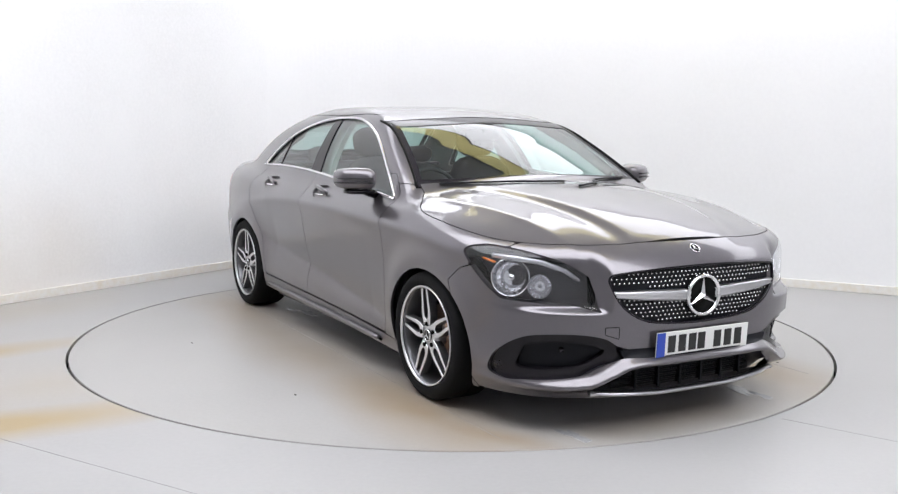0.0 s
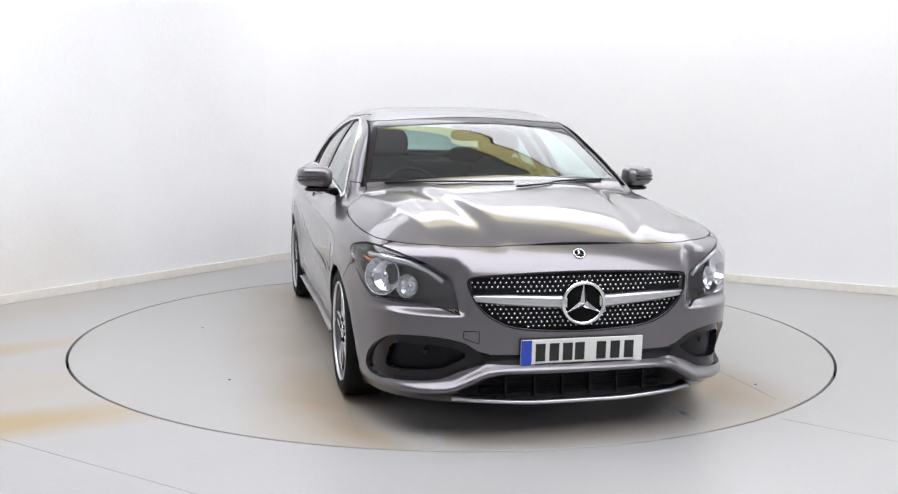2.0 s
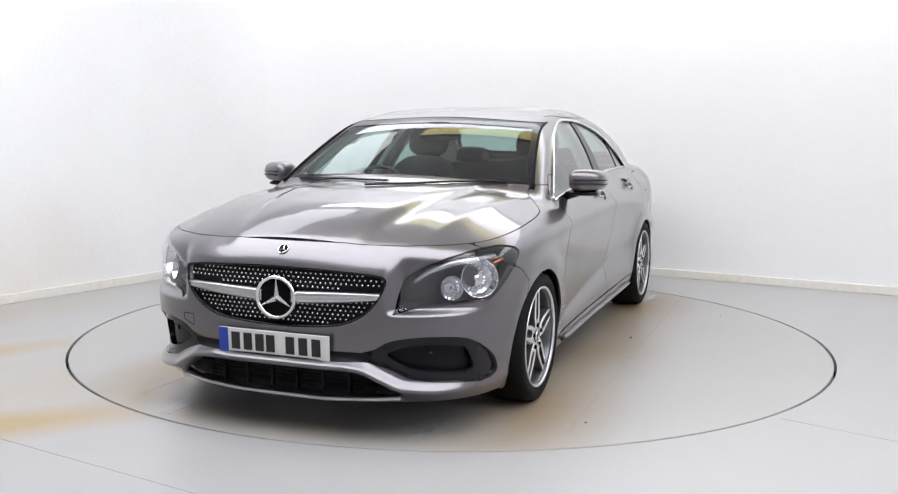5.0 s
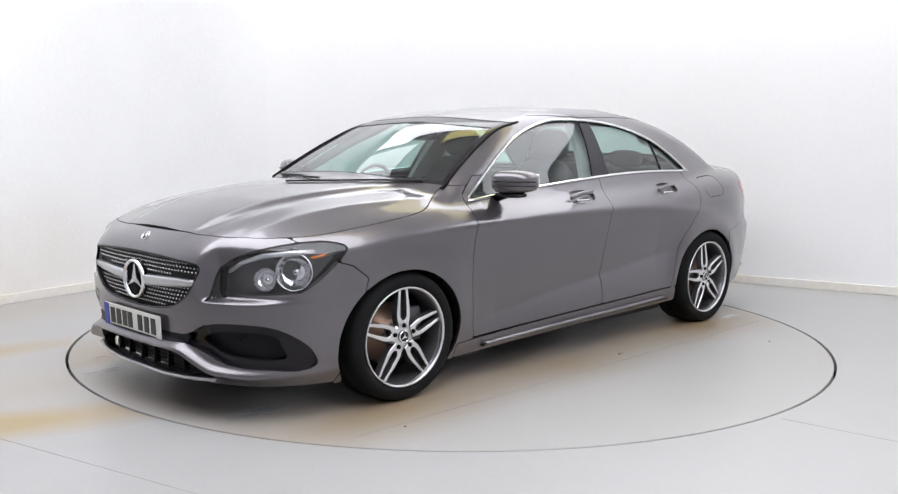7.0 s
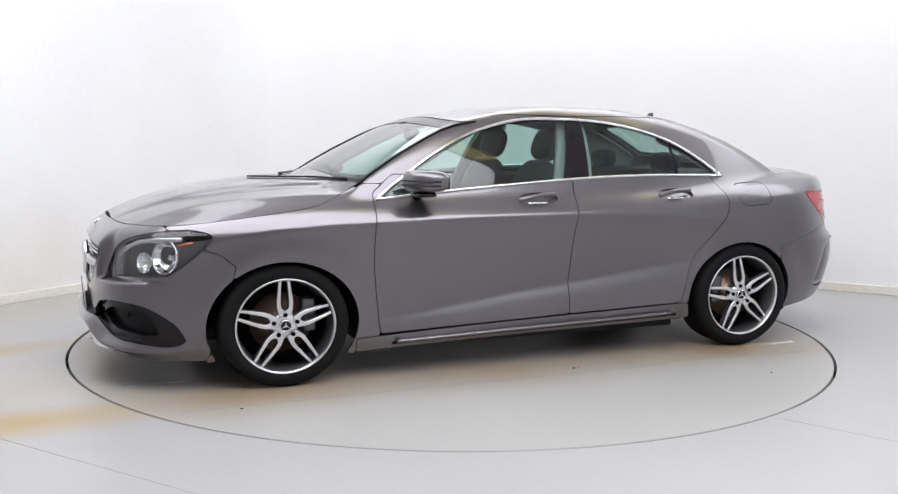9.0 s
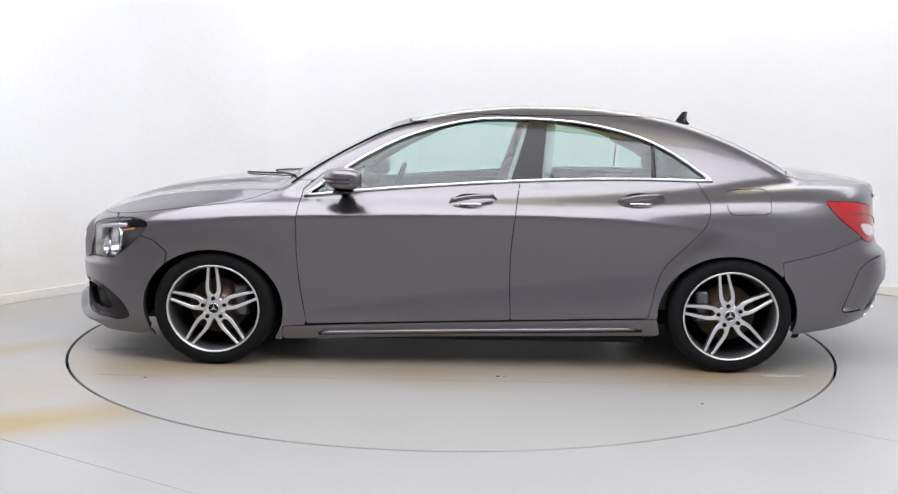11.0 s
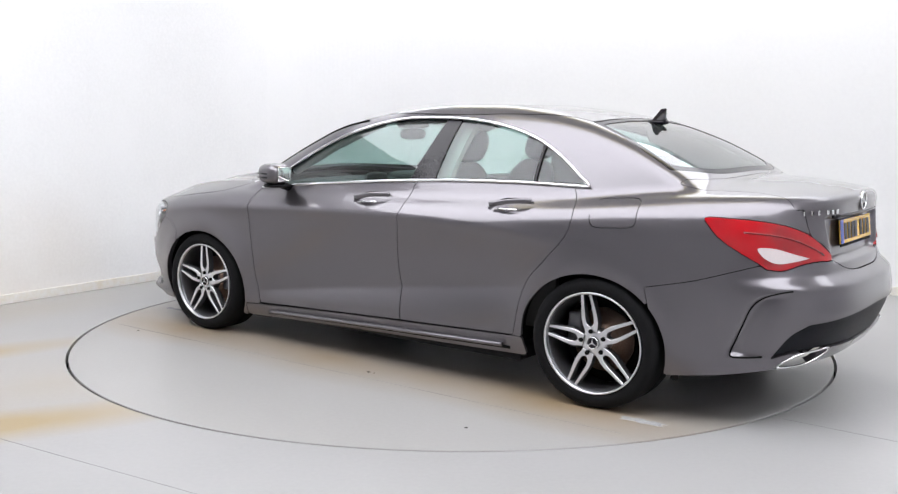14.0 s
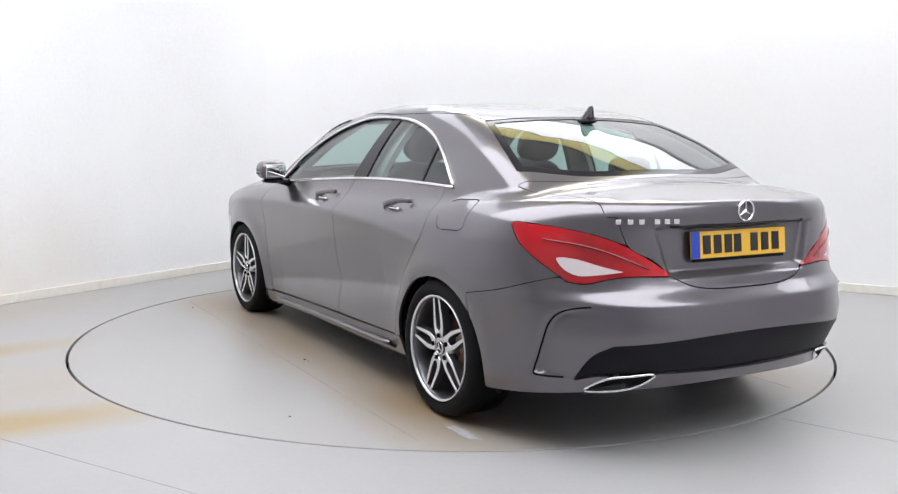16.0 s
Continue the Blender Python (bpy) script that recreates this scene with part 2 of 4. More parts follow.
def wall_between(name, a, b, height=HIGH, thick=0.15, mat=None, label="smooth white painted wall with faint scuffs near the floor"):
    d = (b - a) / np.linalg.norm(b - a)
    n = np.array((-d[1], d[0])) * (1 if np.dot((-d[1], d[0]), np.array((1.0, -4.0)) - a) < 0 else -1)
    c = (a + b) / 2 + n * thick / 2
    m = Matrix.Rotation(math.atan2(d[1], d[0]), 4, "Z")
    ob = part(name, box_bm(c[0], c[1], height / 2 - 0.05, np.linalg.norm(b - a) + 2 * thick, thick, height + 0.1, m=m), mat or WALL_WHITE, smooth=False)
    return tagged(ob, label, "wall", kind="structure")


def skirting(name, a, b):
    d = (b - a) / np.linalg.norm(b - a)
    n = np.array((-d[1], d[0])) * (-1 if np.dot((-d[1], d[0]), np.array((1.0, -4.0)) - a) < 0 else 1)
    c = (a + b) / 2 + n * 0.009
    ob = part(name, box_bm(c[0], c[1], 0.034, np.linalg.norm(b - a) - 0.04, 0.018, 0.068, 0.004, m=Matrix.Rotation(math.atan2(d[1], d[0]), 4, "Z")), SKIRT, smooth=False)
    return tagged(ob, "white skirting board, stained ochre at the foot", "baseboard", kind="structure")


SKIRT = material("skirting_white", (0.80, 0.79, 0.77), 0.5, grain=0.1, scale=2, second=(0.74, 0.68, 0.58))
FILLET = 1.2
TAN = FILLET / math.tan(radians(47.4))
P_LEFT, P_RIGHT = CORNER + TAN * DL, CORNER + TAN * DR
WALL_SCUFFED = floor_material("scuffed_white_wall_paint", (0.86, 0.86, 0.87), (0.62, 0.50, 0.36), [(-3.05, 0.88, 57.2, 0.75, 0.3, 0.42), (-2.75, 1.34, 57.2, 0.45, 0.2, 0.16), (-3.6, 0.02, 57.2, 0.7, 0.3, 0.3)], 0.75)
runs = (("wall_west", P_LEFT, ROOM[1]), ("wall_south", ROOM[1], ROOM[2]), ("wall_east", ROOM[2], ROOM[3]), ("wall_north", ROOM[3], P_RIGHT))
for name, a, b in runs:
    # these two walls are out of view, added for what the paint reflects
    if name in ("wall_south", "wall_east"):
        wall_between(name, a, b, mat=UNSEEN_WALL, label="unseen wall added to close the bay, toned for reflections in the car")
    else:
        wall_between(name, a, b, mat=WALL_SCUFFED if name == "wall_west" else None)
    skirting("baseboard", a, b)


def cove(name, mat, reach, thick, z0, z1, label, category):
    """The rounded corner where the two visible walls meet."""
    nl, nr = np.array((-DL[1], DL[0])), np.array((DR[1], -DR[0]))
    nl = nl if nl @ (np.array((1.0, -4.0)) - P_LEFT) > 0 else -nl
    c = P_LEFT + FILLET * nl
    a0, a1 = math.atan2(*(P_LEFT - c)[::-1]), math.atan2(*(P_RIGHT - c)[::-1])
    a0 = a0 + 2 * math.pi if a0 < a1 else a0
    verts, faces, n = [], [], 40
    for k in range(n + 1):
        a = a0 + (a1 - a0) * k / n
        for r in (FILLET - reach, FILLET - reach + thick):
            for z in (z0, z1):
                verts.append((c[0] + r * math.cos(a), c[1] + r * math.sin(a), z))
    for k in range(n):
        i = 4 * k
        faces += [(i, i + 1, i + 5, i + 4), (i + 2, i + 6, i + 7, i + 3), (i + 1, i + 3, i + 7, i + 5)]
    return tagged(raw(name, verts, faces, mat, smooth=False), label, category, kind="structure")


cove("wall_corner", WALL_WHITE, 0.0, 0.15, -0.1, HIGH, "smooth white rounded corner between two walls", "wall")
cove("baseboard", SKIRT, 0.018, 0.017, 0.0, 0.068, "white skirting board bent round the corner", "baseboard")


def floor_with_hole():
    n = 256
    ang = np.linspace(0, 2 * math.pi, n, endpoint=False)
    inner = [(DISC_R * math.cos(a), DISC_R * math.sin(a), 0.0) for a in ang]
    low = [(x, y, -0.06) for x, y, z in inner]
    outer = [(14 * math.cos(a), 14 * math.sin(a) - 4, 0.0) for a in ang]
    verts, faces = inner + outer + low, []
    for k in range(n):
        j = (k + 1) % n
        faces += [(k, n + k, n + j, j), (k, j, 2 * n + j, 2 * n + k)]
    return raw("floor", verts, faces, FLOOR_PAINT, smooth=False)


tagged(floor_with_hole(), "pale grey painted concrete floor with ochre streaks", "floor", kind="structure")
pit = part("turntable_pit", lathe([(0.01, -0.09), (DISC_R + 0.1, -0.09), (DISC_R + 0.1, -0.061), (0.01, -0.061)], 64), SEAL)
tagged(pit, "dark pit under the turntable plate", "pit", kind="structure")
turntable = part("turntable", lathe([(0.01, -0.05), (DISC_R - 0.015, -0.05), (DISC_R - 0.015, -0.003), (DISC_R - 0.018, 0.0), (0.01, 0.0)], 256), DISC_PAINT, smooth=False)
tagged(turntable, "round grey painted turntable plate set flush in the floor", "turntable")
JOINT = material("joint_filler", (0.36, 0.355, 0.35), 0.6, grain=0.3)
SCUFF = material("pale_scuff", (0.56, 0.56, 0.57), 0.2, grain=0.3, scale=6)


def super_flake(x, y, r):
    """A low irregular crumb on the plate."""
    bm = bmesh.new()
    bmesh.ops.create_icosphere(bm, subdivisions=1, radius=1.0)
    for v in bm.verts:
        k = 1 + 0.5 * noise.noise(v.co * 1.7 + Vector((x, y, 0)) * 9)
        v.co = (x + r * k * 1.5 * v.co.x, y + r * k * v.co.y, r * 0.3 + r * 0.35 * v.co.z)
    return bm


def strip(name, a, b, wide, parent=None):
    a, b = Vector((*a, 0)), Vector((*b, 0))
    d, c = (b - a).normalized(), (a + b) / 2
    m = Matrix.Rotation(math.atan2(d.y, d.x), 4, "Z")
    return part(name, box_bm(c.x, c.y, 0.0005, (b - a).length, wide, 0.001, m=m), JOINT, parent, smooth=False)


for y, half in ((-0.838, 1.9), (1.158, 1.75)):
    strip("plate_joint", (-half, y), (half, y), 0.002, turntable)
for a, b in (((-2.6, -1.65), (-0.2, -3.08)), ((1.46, -1.74), (3.2, -3.15))):
    tagged(strip("floor_joint", a, b, 0.003), "fine filled joint line in the floor", "joint", kind="structure")
for k, (x, y, r) in enumerate(((-1.10, -0.63, 0.05), (-0.95, -0.57, 0.06), (1.80, 0.60, 0.07), (1.93, 0.62, 0.05), (-1.75, 0.95, 0.06), (2.0, -0.55, 0.05))):
    n = 22
    rr = [r * (0.5 + 0.9 * noise.noise((k * 3.1, j * 0.6, 1.0)) + 0.4) for j in range(n)]
    top_v = [(x + 1.7 * rr[j] * math.cos(6.283 * j / n), y + 0.6 * rr[j] * math.sin(6.283 * j / n), 0.0012) for j in range(n)]
    raw("scuff", top_v + [(a, b2, 0.0) for a, b2, c in top_v], [tuple(range(n))] + [(j, n + j, n + (j + 1) % n, (j + 1) % n) for j in range(n)], SCUFF, turntable, smooth=False)
GRIT = material("dark_grit", (0.05, 0.045, 0.04), 0.8, grain=0.3)
for x, y, r in ((-0.266, 1.067, 0.008), (-0.30, 1.06, 0.004), (0.9, -1.35, 0.007), (-1.2, 1.5, 0.006), (1.5, 1.2, 0.006), (-0.4, -1.5, 0.006)):
    part("grit", super_flake(x, y, r), GRIT, turntable, smooth=False)
lid = bmesh.new()
for p in ROOM:
    lid.verts.new((p[0], p[1], HIGH))
lid.faces.new(lid.verts)
top = bmesh.ops.extrude_face_region(lid, geom=list(lid.faces))
bmesh.ops.translate(lid, vec=(0, 0, 0.1), verts=[v for v in top["geom"] if isinstance(v, bmesh.types.BMVert)])
bmesh.ops.recalc_face_normals(lid, faces=lid.faces)
tagged(part("ceiling", lid, material("ceiling_white", (0.84, 0.84, 0.84), 0.8, grain=0.05), smooth=False), "plain white ceiling of the photo bay", "ceiling", kind="structure")


def ceiling_light(x, y, sx, sy, mat, label, rot=0.0, z=HIGH - 0.04):
    e = new("ceiling_light")
    e.matrix_world = pose(x, y, z, 0, 0, rot)
    part("frame", join(box_bm(0, sy / 2, 0, sx + 0.08, 0.04, 0.08), box_bm(0, -sy / 2, 0, sx + 0.08, 0.04, 0.08), box_bm(sx / 2, 0, 0, 0.04, sy - 0.04, 0.08), box_bm(-sx / 2, 0, 0, 0.04, sy - 0.04, 0.08)), SATIN, e, smooth=False)
    part("diffuser", box_bm(0, 0, -0.046, sx + 0.045, sy + 0.045, 0.012), mat, e, smooth=False)
    return tagged(e, label, "lamp", "ceiling lights")


COOL, WARM = (0.945, 0.955, 1.0), (1.0, 0.90, 0.42)
ALONG = math.degrees(math.atan2(DR[1], DR[0]))
NORTH_PANEL, SOUTH_PANEL = glow("wall_side_diffuser", COOL, NORTH_GLOW), glow("open_side_diffuser", COOL, SOUTH_GLOW)
WEST_PANEL = glow("end_diffuser", COOL, WEST_GLOW)
WARM_PANEL = glow("yellow_diffuser", WARM, WARM_GLOW)
ACROSS = np.array((-DR[1], DR[0]))


def bank(along, across, sx, sy, mat, label):
    p = along * DR + across * ACROSS
    ceiling_light(p[0], p[1], sx, sy, mat, label, ALONG)


bank(1.70, 2.18, 8.6, 1.24, NORTH_PANEL, "long white luminous ceiling panel beside the wall")
bank(-2.22, 0.26, 0.80, 2.10, WEST_PANEL, "short white luminous ceiling panel beside the wall")
for j in range(2):
    bank(1.95, -1.52 - 1.36 * j, 9.0, 1.28, SOUTH_PANEL, "long white luminous ceiling panel with a silver frame")
bank(0.55, 1.30, 3.8, 0.34, WARM_PANEL, "narrow yellow tinted luminous ceiling panel")
bank(0.90, -0.70, 3.4, 0.16, WARM_PANEL, "narrow yellow tinted luminous ceiling panel")


# ---- the car's outer skin: x forward, y to its left, z up, from the middle of the wheelbase ----
HOOD = curve([(2.40, 0.60), (2.24, 0.70), (2.167, 0.752), (2.06, 0.812), (1.9, 0.868), (1.7, 0.914), (1.45, 0.950), (1.15, 0.972), (0.9, 0.975), (0.0, 0.985), (-1.0, 1.005), (-1.5, 1.035), (-1.75, 1.043), (-1.95, 1.035), (-2.12, 1.012), (-2.24, 0.985), (-2.5, 0.93)])
NOSE = curve([(0.0, 2.08), (0.12, 2.14), (0.17, 2.185), (0.25, 2.205), (0.40, 2.222), (0.55, 2.226), (0.66, 2.217), (0.74, 2.190), (0.80, 2.145), (0.9, 2.02), (1.2, 1.9)])
TAIL = curve([(0.0, 2.10), (0.2, 2.20), (0.35, 2.30), (0.50, 2.345), (0.60, 2.33), (0.66, 2.275), (0.72, 2.255), (0.88, 2.245), (0.95, 2.255), (1.0, 2.275), (1.06, 2.27), (1.3, 2.2)])
FLANK = curve([(0.0, 0.78), (0.12, 0.825), (0.20, 0.852), (0.30, 0.868), (0.45, 0.872), (0.60, 0.880), (0.72, 0.886), (0.80, 0.883), (0.88, 0.862), (0.95, 0.820), (1.0, 0.785), (1.1, 0.70), (1.4, 0.4)])
ROOF = curve([(2.0, -0.5), (1.6, 0.45), (1.35, 0.76), (1.22, 0.87), (1.08, 0.965), (0.9, 1.074), (0.7, 1.178), (0.45, 1.288), (0.25, 1.336), (0.0, 1.372), (-0.3, 1.390), (-0.6, 1.387), (-0.9, 1.360), (-1.15, 1.313), (-1.4, 1.233), (-1.6, 1.143), (-1.78, 1.040), (-2.0, 0.86), (-2.15, 0.5), (-2.3, -0.5)])
CABIN = curve([(0.0, 0.45), (0.55, 0.70), (0.72, 0.825), (0.80, 0.86), (0.90, 0.815), (0.99, 0.770), (1.10, 0.715), (1.20, 0.655), (1.30, 0.580), (1.40, 0.48), (1.5, 0.35)])
CABIN_PLAN = curve([(-2.1, 0.80), (-1.7, 0.90), (-1.2, 0.975), (-0.6, 0.998), (0.0, 1.0), (0.5, 0.99), (0.9, 0.965), (1.3, 0.90)])
WAIST = curve([(-2.2, 0.64), (-1.6, 0.70), (-1.16, 0.75), (-0.714, 0.79), (-0.219, 0.808), (0.174, 0.808), (0.872, 0.790), (1.3, 0.775), (1.632, 0.738), (1.9, 0.70)])
SWAGE = curve([(-1.2, 0.54), (-0.946, 0.513), (-0.428, 0.452), (0.182, 0.382), (0.831, 0.295), (1.2, 0.25)])
BLADE = curve([(0.0, 0.300), (0.30, 0.300), (0.38, 0.292), (0.46, 0.256), (0.55, 0.214), (0.70, 0.200), (0.9, 0.203)])
SCOOP = curve([(0.25, -1.940), (0.328, -1.953), (0.39, -1.975), (0.455, -2.000), (0.53, -2.03), (0.575, -2.075), (0.60, -2.14)])
AX_F, AX_R, AX_Z, WHEEL_R, SQ = 1.35, -1.35, 0.300, 0.318, 0.945


def smax(a, b, k):
    h = np.clip(0.5 + 0.5 * (a - b) / k, 0, 1)
    return b + (a - b) * h + k * h * (1 - h)


def ease(u):
    """A soft step from 0 to 1."""
    u = np.clip(u, 0, 1)
    return u * u * (3 - 2 * u)


def skin(P):
    """The skin as a signed field: negative inside the car."""
    x, y, z = P[:, 0], np.abs(P[:, 1]), P[:, 2]
    q = np.where(x > 0, np.clip((x - 1.0) / (NOSE(z) - 1.0), 0, 2), np.clip((-x - 1.0) / (TAIL(z) - 1.0), 0, 2))
    shelf = 0.058 * np.exp(-((z - BLADE(y)) / 0.025) ** 2) - 0.012 * np.exp(-((z - BLADE(y) + 0.06) / 0.03) ** 2) * np.clip((y - 0.3) / 0.2, 0, 1)
    socket = 0.062 * ease((y - 0.455) / 0.07) * ease((0.88 - y) / 0.22) * ease((z - 0.508) / 0.030) * ease((0.82 - z) / 0.16)
    q = np.where(x > 0, np.clip((x - 1.0) / (NOSE(z) + shelf - socket - 1.0), 0, 2), q)
    recess = 0.035 * np.clip((0.40 + 0.3 * (z - 0.78) - y) / 0.03, 0, 1) * np.clip((z - 0.69) / 0.03, 0, 1) * np.clip((0.895 - z) / 0.012, 0, 1)
    q = np.where(x > 0, q, np.clip((-x - 1.0) / (TAIL(z) - recess - 1.0), 0, 2))
    w = FLANK(z)
    w = w + 0.026 * np.exp(-np.sqrt((z - WAIST(x)) ** 2 + 0.00005) / 0.050) * np.clip(np.where(x > 0, 1.9 - x, 1.45 + x) / 0.6, 0, 1)
    over = z - SWAGE(x)
    w = w - 0.034 * np.exp(-np.sqrt(over**2 + 0.00006) / np.where(over > 0, 0.14, 0.070)) * np.clip((1.08 - np.abs(x + 0.03)) / 0.35, 0, 1)
    behind_slit = SCOOP(z) - x
    w = w - 0.040 / (1 + np.exp(-np.clip(behind_slit / 0.004, -40, 40))) * np.exp(-np.clip(behind_slit, 0, 2) / 0.07) * np.clip((z - 0.315) / 0.02, 0, 1) * np.clip((0.60 - z) / 0.03, 0, 1)
    for ax in (AX_F, AX_R):
        r = np.hypot(x - ax, (z - AX_Z) / SQ)
        w = w + 0.016 * np.exp(-((r - 0.37) / 0.085) ** 2) * np.clip((z - 0.2) / 0.2, 0, 1)
    w = w - 0.012 * np.exp(-((x - 0.2) / 0.6) ** 2) * np.clip((0.7 - z) / 0.3, 0, 1)
    plan = ((y / w) ** 3.0 + np.where(x > 0, q**5.0, q**5.0)) ** 0.25 - 1.0
    inner, outer = y - 0.283 - 0.165 * (2.06 - x), y - 0.575 - 0.16 * (1.95 - x)
    ridge = 0.013 / (1 + np.exp(np.clip(inner / 0.011, -40, 40))) - 0.006 * np.exp(-((inner - 0.05) / 0.04) ** 2) + 0.013 * np.exp(-np.sqrt(outer**2 + 0.00005) / 0.045)
    ridge = np.where(x > 0.8, ridge * np.clip((2.20 - x) / 0.45, 0, 1), 0)
    top = HOOD(x + np.where(x > 0, 0.14 * y**2, 0)) - 0.055 * (y / 0.8) ** 2 - 0.05 * np.clip(y / 0.85, 0, 1.2) ** 6 + ridge
    lower = smax(plan * 1.08, (z - top) * 0.95, 0.05)
    xe = x + 0.17 * y**2 * np.tanh((x + 0.35) * 2.2)
    roof = (z - ROOF(xe) + 0.019 * (y / 0.55) ** 2) * 0.9
    side = y - CABIN(z) * CABIN_PLAN(x)
    upper = smax(roof, side, 0.047)
    return -smax(-lower, -upper, 0.035)


def shoot(origin, way, far):
    """Where rays from inside meet the skin."""
    lo, hi = np.zeros(len(origin)), np.full(len(origin), far)
    for _ in range(24):
        mid = (lo + hi) / 2
        ins = skin(origin + mid[:, None] * way) < 0
        lo, hi = np.where(ins, mid, lo), np.where(ins, hi, mid)
    return origin + lo[:, None] * way


def side_point(x, z):
    """A point of the left flank at (x, z)."""
    x, z = np.atleast_1d(np.asarray(x, float)), np.atleast_1d(np.asarray(z, float))
    o = np.stack([x, np.zeros_like(x), z], 1)
    return shoot(o, np.tile((0.0, 1.0, 0.0), (len(x), 1)), 1.2)


def front_point(y, z, s=1, base=0.9):
    y, z = np.atleast_1d(np.asarray(y, float)), np.atleast_1d(np.asarray(z, float))
    return shoot(np.stack([np.full_like(y, base * s), y, z], 1), np.tile((float(s), 0.0, 0.0), (len(y), 1)), 1.8)


def top_point(x, y):
    x, y = np.atleast_1d(np.asarray(x, float)), np.atleast_1d(np.asarray(y, float))
    return shoot(np.stack([x, y, np.full_like(x, 0.6)], 1), np.tile((0.0, 0.0, 1.0), (len(x), 1)), 1.0)


def normals(P):
    e = 1e-3
    g = np.stack([skin(P + d) - skin(P - d) for d in (np.array((e, 0, 0)), np.array((0, e, 0)), np.array((0, 0, e)))], 1)
    return g / np.maximum(np.linalg.norm(g, axis=1, keepdims=True), 1e-9)


def grid_faces(nu, nv):
    i, j = np.meshgrid(np.arange(nu - 1), np.arange(nv - 1), indexing="ij")
    a = (i * nv + j).ravel()
    return np.stack([a, a + nv, a + nv + 1, a + 1], 1)


def barrel():
    """The middle of the car, by rays round its long axis; left half."""
    xs, fs = np.linspace(-2.2, 2.1, 290), np.radians(np.linspace(-38, 90, 150))
    X, A = np.meshgrid(xs, fs, indexing="ij")
    o = np.stack([X.ravel(), np.zeros(X.size), np.full(X.size, 0.55)], 1)
    w = np.stack([np.zeros(X.size), np.cos(A).ravel(), np.sin(A).ravel()], 1)
    return shoot(o, w, 1.3), grid_faces(len(xs), len(fs))


def end_cap(s):
    """An end of the car, by rays from a point on its axis; left half."""
    az, el = np.radians(np.linspace(0, 84, 200)), np.radians(np.linspace(-32, 50, 330))
    A, E = np.meshgrid(az, el, indexing="ij")
    o = np.tile((1.0 * s, 0.0, 0.5), (A.size, 1))
    w = np.stack([s * (np.cos(A) * np.cos(E)).ravel(), (np.sin(A) * np.cos(E)).ravel(), np.sin(E).ravel()], 1)
    f = grid_faces(len(az), len(el))
    return shoot(o, w, 1.9), f if s < 0 else f[:, ::-1]


SKINS = {"mid": barrel(), "front": end_cap(1), "rear": end_cap(-1)}


def cut(which, field):
    """The piece of a skin where field(points) is negative, with a clean edge."""
    V, F = SKINS[which]
    d = field(V)
    keep = (d[F] < 0).any(1)
    verts, faces, seen, cross = [], [], {}, {}

    def vid(i):
        if i not in seen:
            seen[i] = len(verts)
            verts.append(V[i])
        return seen[i]

    def xid(i, j):
        k = (min(i, j), max(i, j))
        if k not in cross:
            t = d[i] / (d[i] - d[j])
            cross[k] = len(verts)
            verts.append(V[i] + t * (V[j] - V[i]))
        return cross[k]
    for f in F[keep].tolist():
        if max(d[f]) < 0:
            faces.append(tuple(vid(i) for i in f))
            continue
        out = []
        for i, j in zip(f, f[1:] + f[:1]):
            if d[i] < 0:
                out.append(vid(i))
            if (d[i] < 0) != (d[j] < 0):
                out.append(xid(i, j))
        if len(out) > 2:
            faces.append(tuple(out))
    return np.array(verts), faces


def panel(name, which, field, mat, parent, label="", sides=(1, -1), thick=0.014, lift=0.0, gap=0.0022, whole=False, push=(0, 0, 0)):
    """A pressed panel of the skin with its turned-in edge; one object a side, or one across both."""
    pieces = [(which, field)] if isinstance(which, str) else which
    V, F = np.zeros((0, 3)), []
    for w, f in pieces:
        v, fs = cut(w, lambda P: f(P) + gap)
        F = F + [tuple(i + len(V) for i in g) for g in fs]
        V = np.concatenate([V, v])
    N = normals(V)
    f0 = F[len(F) // 2]
    if np.cross(V[f0[1]] - V[f0[0]], V[f0[2]] - V[f0[0]]) @ N[f0[0]] < 0:
        F = [f[::-1] for f in F]
    V = V + lift * N + np.array(push, float)
    count = {}
    for f in F:
        for a, b in zip(f, f[1:] + f[:1]):
            count[(a, b)] = count.get((a, b), 0) + 1
    rim = [(a, b) for (a, b) in count if (b, a) not in count]
    if whole:
        rim = [(a, b) for a, b in rim if abs(V[a][1]) > 1e-4 or abs(V[b][1]) > 1e-4]
    low, extra = {}, []
    for a, b in rim:
        for i in (a, b):
            if i not in low:
                low[i] = len(V) + len(extra)
                extra.append((i, V[i] - thick * N[i]))
    top = {i: len(V) + len(extra) + k for k, i in enumerate(low)}
    VV = np.concatenate([V, np.array([p for _, p in extra]).reshape(-1, 3), np.array([V[i] for i in low]).reshape(-1, 3)])
    FF = F + [(top[b], top[a], low[a], low[b]) for a, b in rim]
    made = []
    if whole:
        n = len(VV)
        mirror = VV * (1, -1, 1)
        on_axis = {i: i for i in range(len(VV)) if abs(VV[i][1]) < 1e-4}
        FM = [tuple(on_axis.get(i, i + n) for i in f[::-1]) for f in FF]
        made.append(raw(name, np.concatenate([VV, mirror]), FF + FM, mat, parent, label))
    else:
        for s in sides:
            made.append(raw(name, VV * (1, s, 1), FF if s > 0 else [f[::-1] for f in FF], mat, parent, label))
